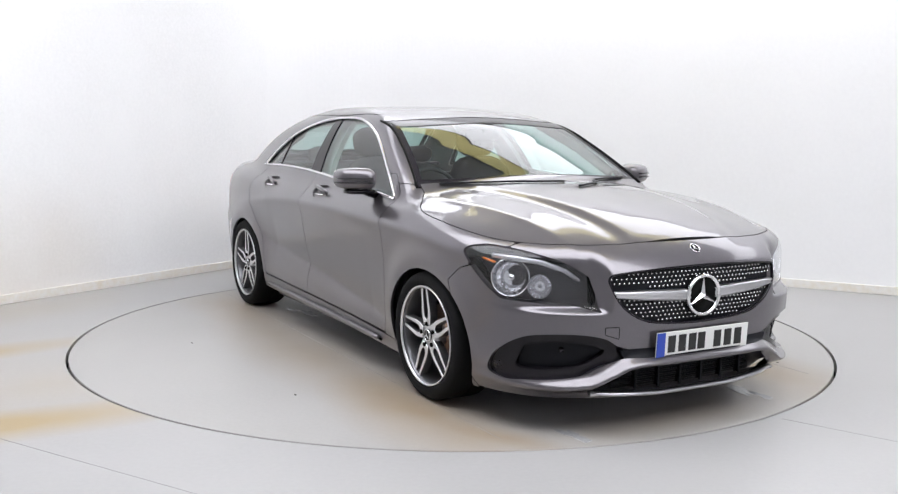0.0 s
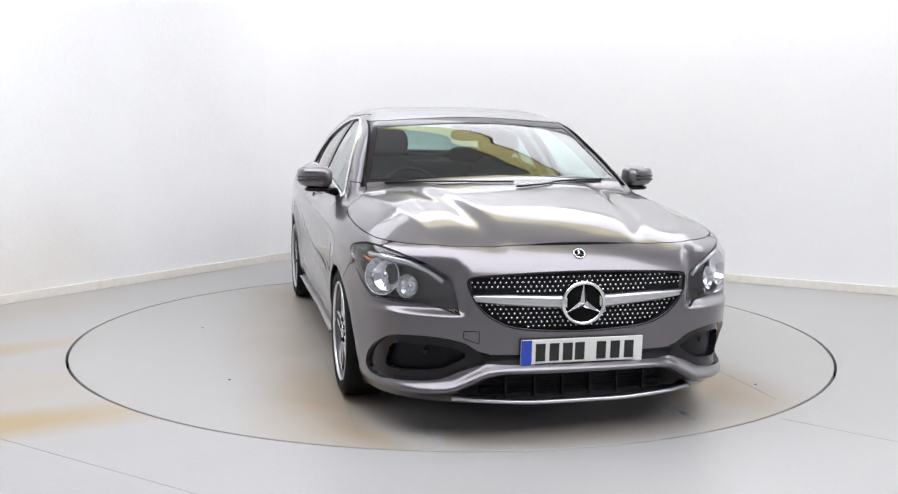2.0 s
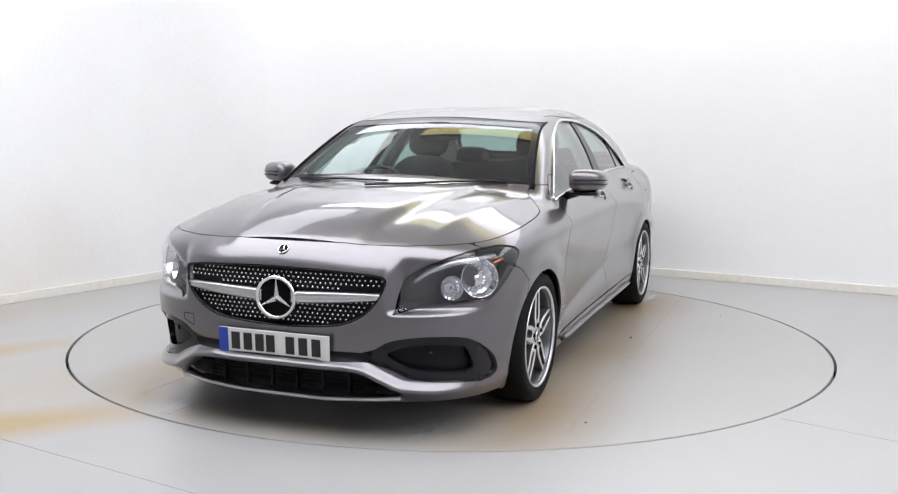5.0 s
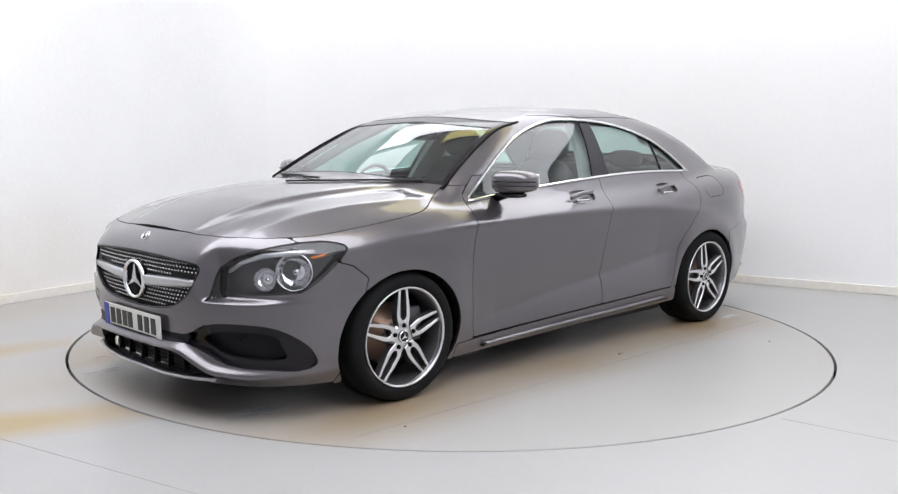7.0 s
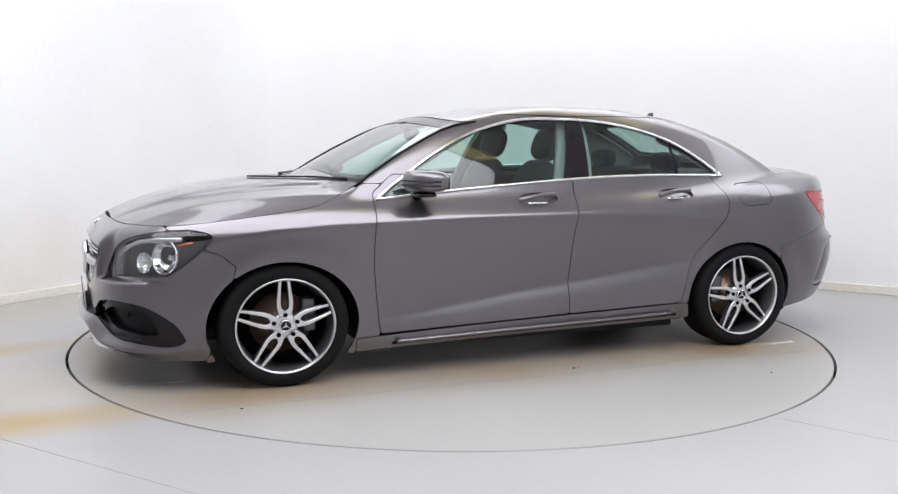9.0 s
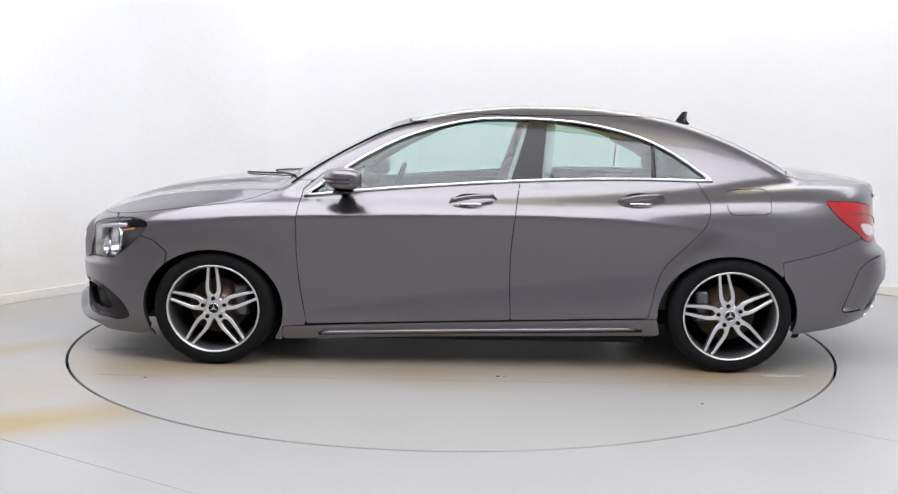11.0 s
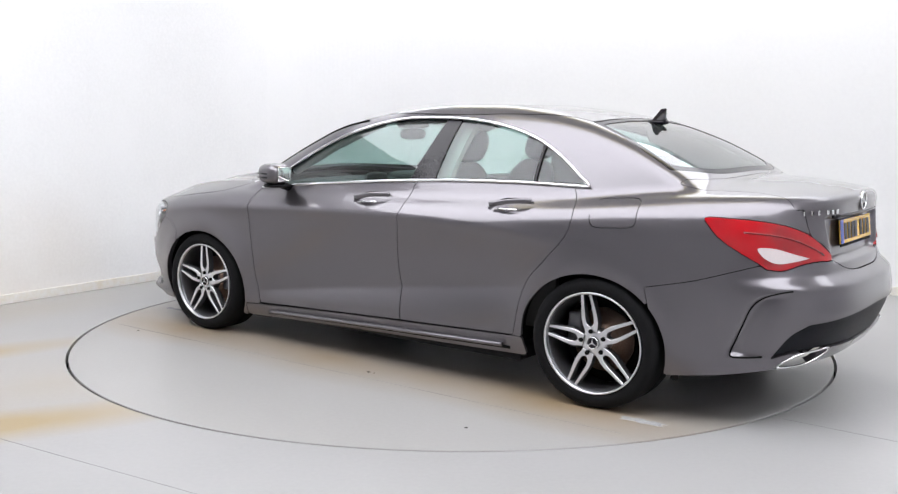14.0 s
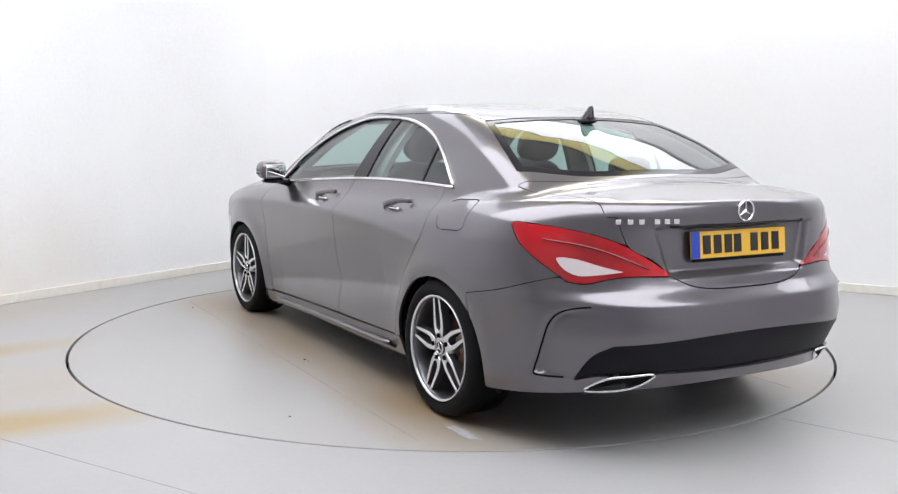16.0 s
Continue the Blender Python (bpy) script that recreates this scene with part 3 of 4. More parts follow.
    return made


def by(axes, pts, n=10, sharp=()):
    """A field from an outline drawn on two axes."""
    poly = rounded(pts, n, sharp)
    a, b = ["xyz".index(c) for c in axes]
    return lambda P: poly_dist(P[:, [a, b]], poly)


def inside(*fs):
    return lambda P: np.max([f(P) for f in fs], axis=0)


def without(f, *gs):
    return lambda P: np.max([f(P)] + [-g(P) for g in gs], axis=0)


def above(axis, v):
    i = "xyz".index(axis)
    return lambda P: v - P[:, i]


def below(axis, v):
    i = "xyz".index(axis)
    return lambda P: P[:, i] - v


def line(curve_f, of="x", axis="z", up=True):
    """Above (or below) a curve: axis value against the curve of another axis."""
    i, j = "xyz".index(of), "xyz".index(axis)
    return lambda P: (curve_f(P[:, i]) - P[:, j]) * (1 if up else -1)


def arch(ax, rx, rz):
    return lambda P: (np.hypot((P[:, 0] - ax) / rx, (P[:, 2] - AX_Z) / rz) - 1) * rx


# outlines
WINDSCREEN = inside(by("yz", [(-0.72, 0.958), (0, 0.985), (0.72, 0.958), (0.665, 1.08), (0.575, 1.290), (0, 1.318), (-0.575, 1.290), (-0.665, 1.08)], sharp=(0, 2, 4, 6)), above("x", 0.1))
REAR_GLASS = inside(by("xy", [(-1.14, -0.52), (-1.15, 0), (-1.14, 0.52), (-1.40, 0.60), (-1.60, 0.645), (-1.72, 0.35), (-1.745, 0), (-1.72, -0.35), (-1.60, -0.645), (-1.40, -0.60)], sharp=(0, 2, 4, 8)), above("z", 0.9))
SIDE_GLASS = inside(by("xz", [(0.875, 0.895), (0.70, 1.015), (0.52, 1.125), (0.30, 1.225), (0.0, 1.297), (-0.30, 1.305), (-0.58, 1.285), (-0.85, 1.225), (-1.05, 1.135), (-1.255, 0.992), (-0.8, 0.998), (-0.3, 0.985), (0.4, 0.940)], sharp=(0, 9)), above("y", 0.4))
BELT_CUT = curve([(-1.3, 0.992), (-0.8, 0.998), (-0.3, 0.985), (0.4, 0.940), (0.9, 0.893)])
HOOD_CUT = by("xy", [(1.00, 0.0), (0.985, 0.45), (0.935, 0.69), (1.00, 0.70), (1.07, 0.745), (1.21, 0.820), (1.474, 0.832), (1.73, 0.797), (1.90, 0.712), (2.03, 0.54), (2.092, 0.29), (2.115, 0.0),
                    (2.092, -0.29), (2.03, -0.54), (1.90, -0.712), (1.73, -0.797), (1.474, -0.832), (1.21, -0.82), (1.07, -0.745), (0.935, -0.69)], sharp=(2, 19))
FRONT_ARCH, REAR_ARCH = arch(1.355, 0.370, 0.313), arch(-1.335, 0.360, 0.313)
DOOR_F = by("xz", [(0.885, 0.93), (0.905, 0.756), (0.903, 0.527), (0.865, 0.222), (0.3, 0.240), (-0.211, 0.258), (-0.206, 0.567), (-0.224, 0.783), (-0.26, 1.02), (-0.30, 1.34), (0.0, 1.34), (0.30, 1.30), (0.6, 1.15)], sharp=(0, 3, 5, 8, 9))
DOOR_R = by("xz", [(-0.26, 1.02), (-0.224, 0.783), (-0.206, 0.567), (-0.211, 0.258), (-0.55, 0.268), (-0.925, 0.280), (-0.985, 0.52), (-1.10, 0.655), (-1.205, 0.774), (-1.225, 0.885), (-1.17, 1.0), (-0.9, 1.34), (-0.3, 1.34)], sharp=(0, 3, 5, 10, 11, 12))
SILL = by("xz", [(0.99, 0.207), (0.3, 0.235), (-0.99, 0.278), (-0.99, 0.185), (0.3, 0.155), (0.99, 0.135)], sharp=(0, 2, 3, 5))
BUMPER_F = by("xz", [(1.585, 0.60), (1.66, 0.66), (1.80, 0.70), (2.0, 0.88), (2.5, 0.88), (2.5, 0.05), (1.74, 0.10), (1.66, 0.3)], sharp=(0, 1, 2, 3, 4, 5, 6))
HEADLAMP = inside(by("yz", [(1.0, 0.79), (0.80, 0.772), (0.74, 0.760), (0.66, 0.732), (0.59, 0.700), (0.522, 0.655), (0.505, 0.58), (0.497, 0.517), (0.58, 0.541), (0.70, 0.550), (0.76, 0.555), (1.0, 0.57)], sharp=(0, 5, 7, 11)),
                  by("xz", [(1.690, 0.745), (1.72, 0.762), (1.80, 0.775), (1.9, 0.79), (2.4, 0.80), (2.4, 0.50), (2.05, 0.515), (1.93, 0.540), (1.83, 0.600), (1.752, 0.664), (1.705, 0.715)], sharp=(4, 5)))
GRILLE_LINE = [(-0.47, 0.645), (-0.448, 0.671), (-0.24, 0.686), (0, 0.691), (0.24, 0.686), (0.448, 0.671), (0.47, 0.645), (0.441, 0.57), (0.375, 0.505), (0.265, 0.463), (0, 0.446), (-0.265, 0.463), (-0.375, 0.505), (-0.441, 0.57)]
GRILLE = by("yz", GRILLE_LINE)
TAILLAMP = inside(by("yz", [(1.0, 0.915), (0.80, 0.898), (0.685, 0.877), (0.581, 0.842), (0.479, 0.788), (0.345, 0.703), (0.42, 0.706), (0.52, 0.708), (0.60, 0.700), (0.68, 0.681), (0.74, 0.688), (1.0, 0.70)], sharp=(0, 5, 11)),
                  by("xz", [(-1.825, 0.892), (-1.95, 0.95), (-2.5, 0.95), (-2.5, 0.6), (-2.13, 0.655), (-2.03, 0.72), (-1.90, 0.81)], sharp=(0, 1, 2, 3)))
TRUNK_REAR = inside(by("yz", [(-0.60, 1.2), (0.60, 1.2), (0.545, 0.845), (0.435, 0.765), (0.335, 0.69), (0.22, 0.655), (0, 0.648), (-0.22, 0.655), (-0.335, 0.69), (-0.435, 0.765), (-0.545, 0.845)], sharp=(0, 1)), below("x", -1.95))
TRUNK_TOP = by("xy", [(-1.655, 0.68), (-1.76, 0.35), (-1.775, 0.0), (-1.76, -0.35), (-1.655, -0.68), (-2.02, -0.60), (-2.6, -0.56), (-2.6, 0.56), (-2.02, 0.60)], sharp=(0, 4))

car = new("car")
tagged(car, "dark grey metallic four-door saloon car standing on the turntable", "car")

ROOF_CUT = by("xy", [(0.26, 0.0), (0.21, 0.35), (0.13, 0.535), (-0.3, 0.555), (-0.8, 0.545), (-1.13, 0.505), (-1.14, 0.0), (-1.13, -0.505), (-0.3, -0.555), (0.13, -0.535), (0.21, -0.35)], sharp=(2, 5, 7, 9))
FOG = by("yz", [(0.812, 0.33), (0.775, 0.392), (0.72, 0.420), (0.60, 0.426), (0.49, 0.408), (0.43, 0.374), (0.37, 0.354), (0.37, 0.330), (0.41, 0.322), (0.49, 0.292), (0.56, 0.258), (0.65, 0.240), (0.74, 0.230), (0.80, 0.224), (0.82, 0.26)])
FOG_IN = by("yz", [(0.770, 0.33), (0.755, 0.375), (0.70, 0.395), (0.60, 0.398), (0.52, 0.382), (0.47, 0.350), (0.52, 0.308), (0.58, 0.280), (0.66, 0.266), (0.74, 0.258), (0.775, 0.275)])
INTAKE = by("yz", [(-0.35, 0.282), (0, 0.284), (0.35, 0.282), (0.44, 0.232), (0.525, 0.174), (0, 0.160), (-0.525, 0.174), (-0.44, 0.232)], sharp=(0, 2, 4, 6))
BUMPER_R = by("xz", [(-1.60, 0.585), (-1.80, 0.628), (-1.97, 0.680), (-2.06, 0.705), (-2.2, 0.720), (-2.6, 0.722), (-2.6, 0.05), (-1.715, 0.10), (-1.66, 0.3)], sharp=(0, 5, 6, 7))
DIFFUSER = by("yz", [(-0.62, 0.456), (-0.2, 0.482), (0.2, 0.482), (0.62, 0.456), (0.675, 0.41), (0.705, 0.31), (0.64, 0.333), (0.43, 0.338), (0, 0.326), (-0.43, 0.338), (-0.64, 0.333), (-0.705, 0.31), (-0.675, 0.41)], sharp=(0, 3, 5, 11))
EXHAUST_LINE = [(0.445, 0.337), (0.53, 0.335), (0.615, 0.322), (0.665, 0.272), (0.61, 0.266), (0.54, 0.272), (0.482, 0.295)]
EXHAUST = inside(by("yz", EXHAUST_LINE), below("x", -1.9))
HANDLE_F = by("xz", [(0.115, 0.868), (0.06, 0.908), (-0.03, 0.915), (-0.115, 0.905), (-0.13, 0.880), (-0.06, 0.852), (0.03, 0.846)])
HANDLE_R = by("xz", [(-0.755, 0.878), (-0.81, 0.918), (-0.90, 0.925), (-0.985, 0.915), (-1.0, 0.890), (-0.93, 0.862), (-0.84, 0.856)])
FLAP = by("xz", [(-1.31, 0.89), (-1.325, 0.942), (-1.42, 0.953), (-1.52, 0.952), (-1.535, 0.90), (-1.53, 0.84), (-1.44, 0.828), (-1.335, 0.83)])
high, flank = above("z", 1.15), above("y", 0.3)
TRUNK = lambda P: np.minimum(inside(TRUNK_TOP, above("z", 0.93))(P), TRUNK_REAR(P))
DOOR_LOW_F, DOOR_LOW_R = inside(DOOR_F, flank, below("z", 1.02)), inside(DOOR_R, flank, below("z", 1.02))

# body panels
panel("roof", "mid", inside(ROOF_CUT, high), PAINT, car, whole=True, gap=0.001)
panel("hood", "mid", inside(HOOD_CUT, above("z", 0.6)), PAINT, car, whole=True)
panel("windscreen", "mid", WINDSCREEN, GLASS, car, "tinted laminated windscreen", whole=True, thick=0.004, lift=-0.004)
panel("rear_window", "mid", REAR_GLASS, GLASS, car, "raked rear window", whole=True, thick=0.004, lift=-0.004)
panel("windscreen_band", "mid", lambda P: np.maximum(WINDSCREEN(P), -(WINDSCREEN(P) + 0.034)), GLOSS_BLACK, car, "black printed edge of the windscreen", whole=True, thick=0.002, lift=-0.001)
panel("rear_window_band", "mid", lambda P: np.maximum(REAR_GLASS(P), -(REAR_GLASS(P) + 0.038)), GLOSS_BLACK, car, "black printed edge of the rear window", whole=True, thick=0.002, lift=-0.001)
frame_field = without(inside(above("z", 0.88), lambda P: P[:, 0] - 1.06, above("x", -1.32)), inside(ROOF_CUT, high), WINDSCREEN, REAR_GLASS, SIDE_GLASS, HOOD_CUT, DOOR_LOW_F, DOOR_LOW_R,
                      inside(below("z", 0.975), above("x", 0.80)))
fender = without(inside(above("x", 0.80), below("x", 2.05), above("z", 0.13)), DOOR_F, HOOD_CUT, FRONT_ARCH, SILL, BUMPER_F, inside(HEADLAMP, above("x", 1.5)), WINDSCREEN, SIDE_GLASS, above("z", 0.975))
panel("front_fender", "mid", fender, PAINT, car)
panel("front_door", "mid", without(DOOR_LOW_F, SIDE_GLASS, HANDLE_F), PAINT, car)
panel("rear_door", "mid", without(DOOR_LOW_R, SIDE_GLASS, REAR_ARCH, HANDLE_R), PAINT, car)
for f in (HANDLE_F, HANDLE_R):
    panel("handle_bowl", "mid", inside(f, flank), PAINT, car, lift=-0.014, gap=-0.004, thick=0.004)
quarter = without(inside(below("x", -0.90), above("z", 0.2)), DOOR_R, REAR_ARCH, SILL, BUMPER_R, TRUNK, REAR_GLASS, SIDE_GLASS, inside(ROOF_CUT, high), inside(TAILLAMP, below("x", -1.5)), inside(above("x", -1.2), above("z", 0.99)))
for s in (1, -1):
    q = without(quarter, inside(FLAP, flank)) if s > 0 else quarter
    panel("body_side", "mid", lambda P: np.minimum(frame_field(P), inside(q, above("x", -2.19))(P)), PAINT, car, "cant rail, pillars and rear wing in one piece", sides=(s,), gap=0.0012)
panel("fuel_flap", "mid", inside(FLAP, flank), PAINT, car, sides=(1,))
panel("sill", "mid", without(inside(SILL, flank), FRONT_ARCH, REAR_ARCH), PAINT, car, "side sill with moulded blade")
panel("front_bumper", "front", without(inside(BUMPER_F, lambda P: -HOOD_CUT(P), above("z", 0.145)), FRONT_ARCH, HEADLAMP, GRILLE, inside(FOG, above("x", 1.7)), INTAKE), PAINT, car, whole=True, thick=0.03)
panel("rear_bumper", "rear", without(inside(BUMPER_R, line(curve([(-2.6, 0.30), (-2.2, 0.27), (-1.9, 0.225), (-1.6, 0.19)]))), REAR_ARCH, DIFFUSER, TRUNK, TAILLAMP, EXHAUST), PAINT, car, whole=True, thick=0.03)
panel("trunk_lid", "rear", without(TRUNK, REAR_GLASS), PAINT, car, whole=True)

# side windows
PILLAR_A, PILLAR_B = curve([(0.8, -0.14), (0.99, -0.205), (1.31, -0.31), (1.5, -0.37)]), curve([(0.8, -0.34), (0.99, -0.365), (1.31, -0.405), (1.5, -0.43)])
ahead = lambda c, d: (lambda P: c(P[:, 2]) + d - P[:, 0])
behind = lambda c, d: (lambda P: P[:, 0] - c(P[:, 2]) - d)
panel("front_window", "mid", inside(SIDE_GLASS, ahead(PILLAR_A, 0)), GLASS, car, lift=-0.008, thick=0.004)
panel("pillar_trim", "mid", inside(SIDE_GLASS, behind(PILLAR_A, 0), ahead(PILLAR_B, 0)), GLOSS_BLACK, car, "gloss black door pillar cover", lift=-0.003)
panel("rear_side_window", "mid", inside(SIDE_GLASS, behind(PILLAR_B, 0), above("x", -0.945)), GLASS, car, lift=-0.008, thick=0.004)
panel("window_divider", "mid", inside(SIDE_GLASS, below("x", -0.945), above("x", -0.965)), GLOSS_BLACK, car, lift=-0.004)
panel("quarter_light", "mid", inside(SIDE_GLASS, below("x", -0.965)), GLASS, car, lift=-0.008, thick=0.004)


def both(name, bm, mat, parent, label="", smooth=True):
    """A part on the left and its mirror image on the right."""
    other = bm.copy()
    bmesh.ops.scale(other, vec=(1, -1, 1), verts=other.verts)
    bmesh.ops.reverse_faces(other, faces=other.faces)
    return part(name, bm, mat, parent, label, smooth), part(name, other, mat, parent, label, smooth)


def on_flank(outline, lift=0.004):
    P = side_point(outline[:, 0], outline[:, 1])
    return P + lift * normals(P)


DLO = rounded([(0.875, 0.895), (0.70, 1.015), (0.52, 1.125), (0.30, 1.225), (0.0, 1.297), (-0.30, 1.305), (-0.58, 1.285), (-0.85, 1.225), (-1.05, 1.135), (-1.255, 0.992), (-0.8, 0.998), (-0.3, 0.985), (0.4, 0.940)], 8, sharp=(0, 9))
both("window_chrome", tube(on_flank(DLO), 0.0085, 8, closed=True), CHROME, car, "bright chrome window surround")
ws_edge = np.array([(y, z) for y, z in zip(np.linspace(0.715, 0.578, 14), curve([(0.578, 1.29), (0.665, 1.08), (0.715, 0.955)])(np.linspace(0.715, 0.578, 14)))])
A = front_point(ws_edge[:, 0], ws_edge[:, 1], 1, -0.2)
both("windscreen_seal", tube(A + 0.001 * normals(A), 0.007, 6), SEAL, car)
xs = np.linspace(0.13, -1.13, 30)
R = top_point(xs, curve([(-1.13, 0.507), (-0.8, 0.547), (-0.3, 0.557), (0.13, 0.537)])(xs))
both("roof_seam", tube(R - 0.002 * normals(R), 0.0035, 6), SEAL, car)

# dark inner shells behind the joints, wheel housings, floor pan
panel("inner_shell", "mid", inside(below("z", 0.93), without(lambda P: np.abs(P[:, 0] + 0.08) - 1.66, arch(1.355, 0.40, 0.34), arch(-1.335, 0.39, 0.34)), above("z", 0.16), flank), SEAL, car, lift=-0.03, thick=0.004)
panel("inner_scuttle", "mid", without(inside(above("x", 0.72), below("x", 1.3), above("z", 0.88), below("z", 1.03), flank), SIDE_GLASS, WINDSCREEN), SEAL, car, lift=-0.03, thick=0.004)
panel("inner_nose", "front", inside(above("x", 1.80), above("z", 0.15), below("z", 0.76), below("y", 0.56)), SEAL, car, whole=True, push=(-0.13, 0, 0), thick=0.004)
panel("inner_tail", "rear", inside(below("x", -1.82), above("z", 0.31), below("z", 0.98)), SEAL, car, whole=True, lift=-0.06, thick=0.004)


def wheel_house(ax):
    bm, rings = bmesh.new(), []
    for a in np.radians(np.linspace(-10, 190, 30)):
        c, s = math.cos(a), math.sin(a)
        rings.append([bm.verts.new((ax + r * c, y, AX_Z + r * s * 0.86)) for r, y in ((0.378, 0.836), (0.40, 0.80), (0.41, 0.45), (0.0, 0.45))])
    for A, B in zip(rings, rings[1:]):
        for k in range(3):
            bm.faces.new((A[k], B[k], B[k + 1], A[k + 1]))
    return bm


both("wheel_house", wheel_house(1.355), SEAL, car)
both("wheel_house", wheel_house(-1.335), SEAL, car)
part("floor_pan", join(box_bm(0, 0, 0.170, 1.84, 1.58, 0.07, 0.01), box_bm(0.08, 0, 0.215, 3.84, 1.0, 0.08, 0.01), box_bm(1.90, 0, 0.19, 0.44, 0.8, 0.04, 0.01)), BLACK, car)

# lamps at the front
panel("headlamp", "front", HEADLAMP, CLEAR, car, "clear headlamp lens", thick=0.004, lift=-0.003, gap=0.004)
panel("headlamp_housing", "front", HEADLAMP, LAMP_GREY, car, lift=-0.085, gap=-0.012, thick=0.002)


def cup(x, y, z, r, depth, aim):
    m = Matrix.Translation((x, y, z)) @ aim
    return lathe([(r, 0), (r * 0.97, -0.004), (r * 0.80, -depth * 0.55), (r * 0.42, -depth), (r * 0.20, -depth), (r * 0.18, -depth * 0.55), (0.004, -depth * 0.45), (0.004, -depth * 1.1), (r * 0.5, -depth * 1.12), (r * 1.02, -0.005)], 18, m, closed=True)


aim = Matrix.Rotation(radians(82), 4, "Y") @ Matrix.Rotation(0, 4, "X")
out = Matrix.Rotation(radians(38), 4, "Z")
def lamp_spot(y, z, deep):
    p = front_point(y, z)[0]
    return p - deep * normals(p[None])[0]


def lamp_line(pts, deep):
    return [lamp_spot(y, z, deep) for y, z in pts]


p = lamp_spot(0.800, 0.642, 0.042)
both("main_reflector", cup(*p, 0.078, 0.05, out @ aim), REFLECTOR, car, "round chrome headlamp bowl", smooth=False)
both("reflector_ring", lathe([(0.077, 0.0), (0.081, 0.0), (0.081, 0.006), (0.077, 0.006)], 32, Matrix.Translation(p) @ out @ aim, closed=True), CHROME, car)
p = lamp_spot(0.700, 0.612, 0.040)
both("inner_reflector", cup(*p, 0.050, 0.04, out @ aim), REFLECTOR, car, "small chrome lamp bowl", smooth=False)
both("light_strip", tube(lamp_line([(0.555, 0.640), (0.61, 0.680), (0.69, 0.718), (0.77, 0.738), (0.825, 0.742)], 0.026), 0.012, 8), LENS_STRIP, car, "bright running light strip")
both("indicator", tube(lamp_line([(0.852, 0.722), (0.844, 0.714), (0.832, 0.706)], 0.030), 0.005, 8), AMBER, car, "amber indicator reflector")

# grille
panel("grille_mesh", "front", GRILLE, BLACK, car, "black grille backing", whole=True, push=(-0.030, 0, 0), gap=-0.006, thick=0.002)
rim = rounded(GRILLE_LINE, 8)
g = front_point(rim[:, 0], rim[:, 1])
part("grille_surround", tube(g - 0.006 * normals(g), 0.007, 6, closed=True), GLOSS_BLACK, car)
studs = bmesh.new()
for row in range(12):
    z = 0.470 + row * 0.0178
    for col in range(-24, 25):
        y = (col + 0.5 * (row % 2)) * 0.0225
        if poly_dist(np.array([(y, z)]), rim)[0] < -0.012 and math.hypot(y, (z - 0.565) * 1.05) > 0.085 and abs(z - 0.574 - 0.05 * abs(y)) > 0.024:
            p = front_point(y, z)[0]
            bmesh.ops.create_icosphere(studs, subdivisions=1, radius=0.0056, matrix=Matrix.Translation((p[0] - 0.022, y, z)))
part("grille_studs", studs, CHROME, car, "chrome pin studs of the grille", kind="stuff")


def louvre():
    bm, rings = bmesh.new(), []
    for y in np.linspace(0.07, 0.450, 14):
        h = np.interp(y, (0.07, 0.30, 0.45), (0.025, 0.021, 0.013))
        x, z = front_point(y, 0.574)[0][0], 0.562 + 0.055 * y
        rings.append([bm.verts.new((x + dx, y, z + dz * h)) for dx, dz in ((-0.03, 1.0), (-0.008, 1.0), (0.0, 0.55), (-0.003, 0.1), (-0.004, -0.1), (0.0, -0.55), (-0.010, -1.0), (-0.03, -1.0))])
    for a, b in zip(rings, rings[1:]):
        for k in range(8):
            bm.faces.new((a[k], a[(k + 1) % 8], b[(k + 1) % 8], b[k]))
    bm.faces.new(rings[-1])
    bmesh.ops.recalc_face_normals(bm, faces=bm.faces)
    return bm


both("grille_louvre", louvre(), SATIN, car, "satin silver grille bar")


def emblem(r, th, m, parent, disc, name="emblem"):
    """A round badge: ring, disc and a plain three-armed shape."""
    ring = part(name, lathe([(r * 0.82, -th), (r, -th), (r * 1.0, th * 0.6), (r * 0.92, th), (r * 0.83, th * 0.4)], 40, m, closed=True), CHROME, parent, "round chrome emblem")
    if disc:
        part("emblem_disc", lathe([(0.002, -th), (r * 0.87, -th), (r * 0.87, -th * 0.2), (0.002, -th * 0.2)], 32, m), SEAL, ring)
    bm = bmesh.new()
    c, low = bm.verts.new((0, 0, th * 1.1)), -th * 0.3
    pts = []
    for k in range(6):
        a = radians(90 + 60 * k)
        rr = r * 0.9 if k % 2 == 0 else r * 0.17
        pts.append((rr * math.cos(a), rr * math.sin(a)))
    hi = [bm.verts.new((x, y, th * 0.1)) for x, y in pts]
    lo = [bm.verts.new((x, y, low)) for x, y in pts]
    for k in range(6):
        j = (k + 1) % 6
        bm.faces.new((c, hi[k], hi[j]))
        bm.faces.new((hi[k], lo[k], lo[j], hi[j]))
    bmesh.ops.transform(bm, matrix=m, verts=bm.verts)
    part("emblem_arms", bm, CHROME, ring, smooth=False)
    return ring


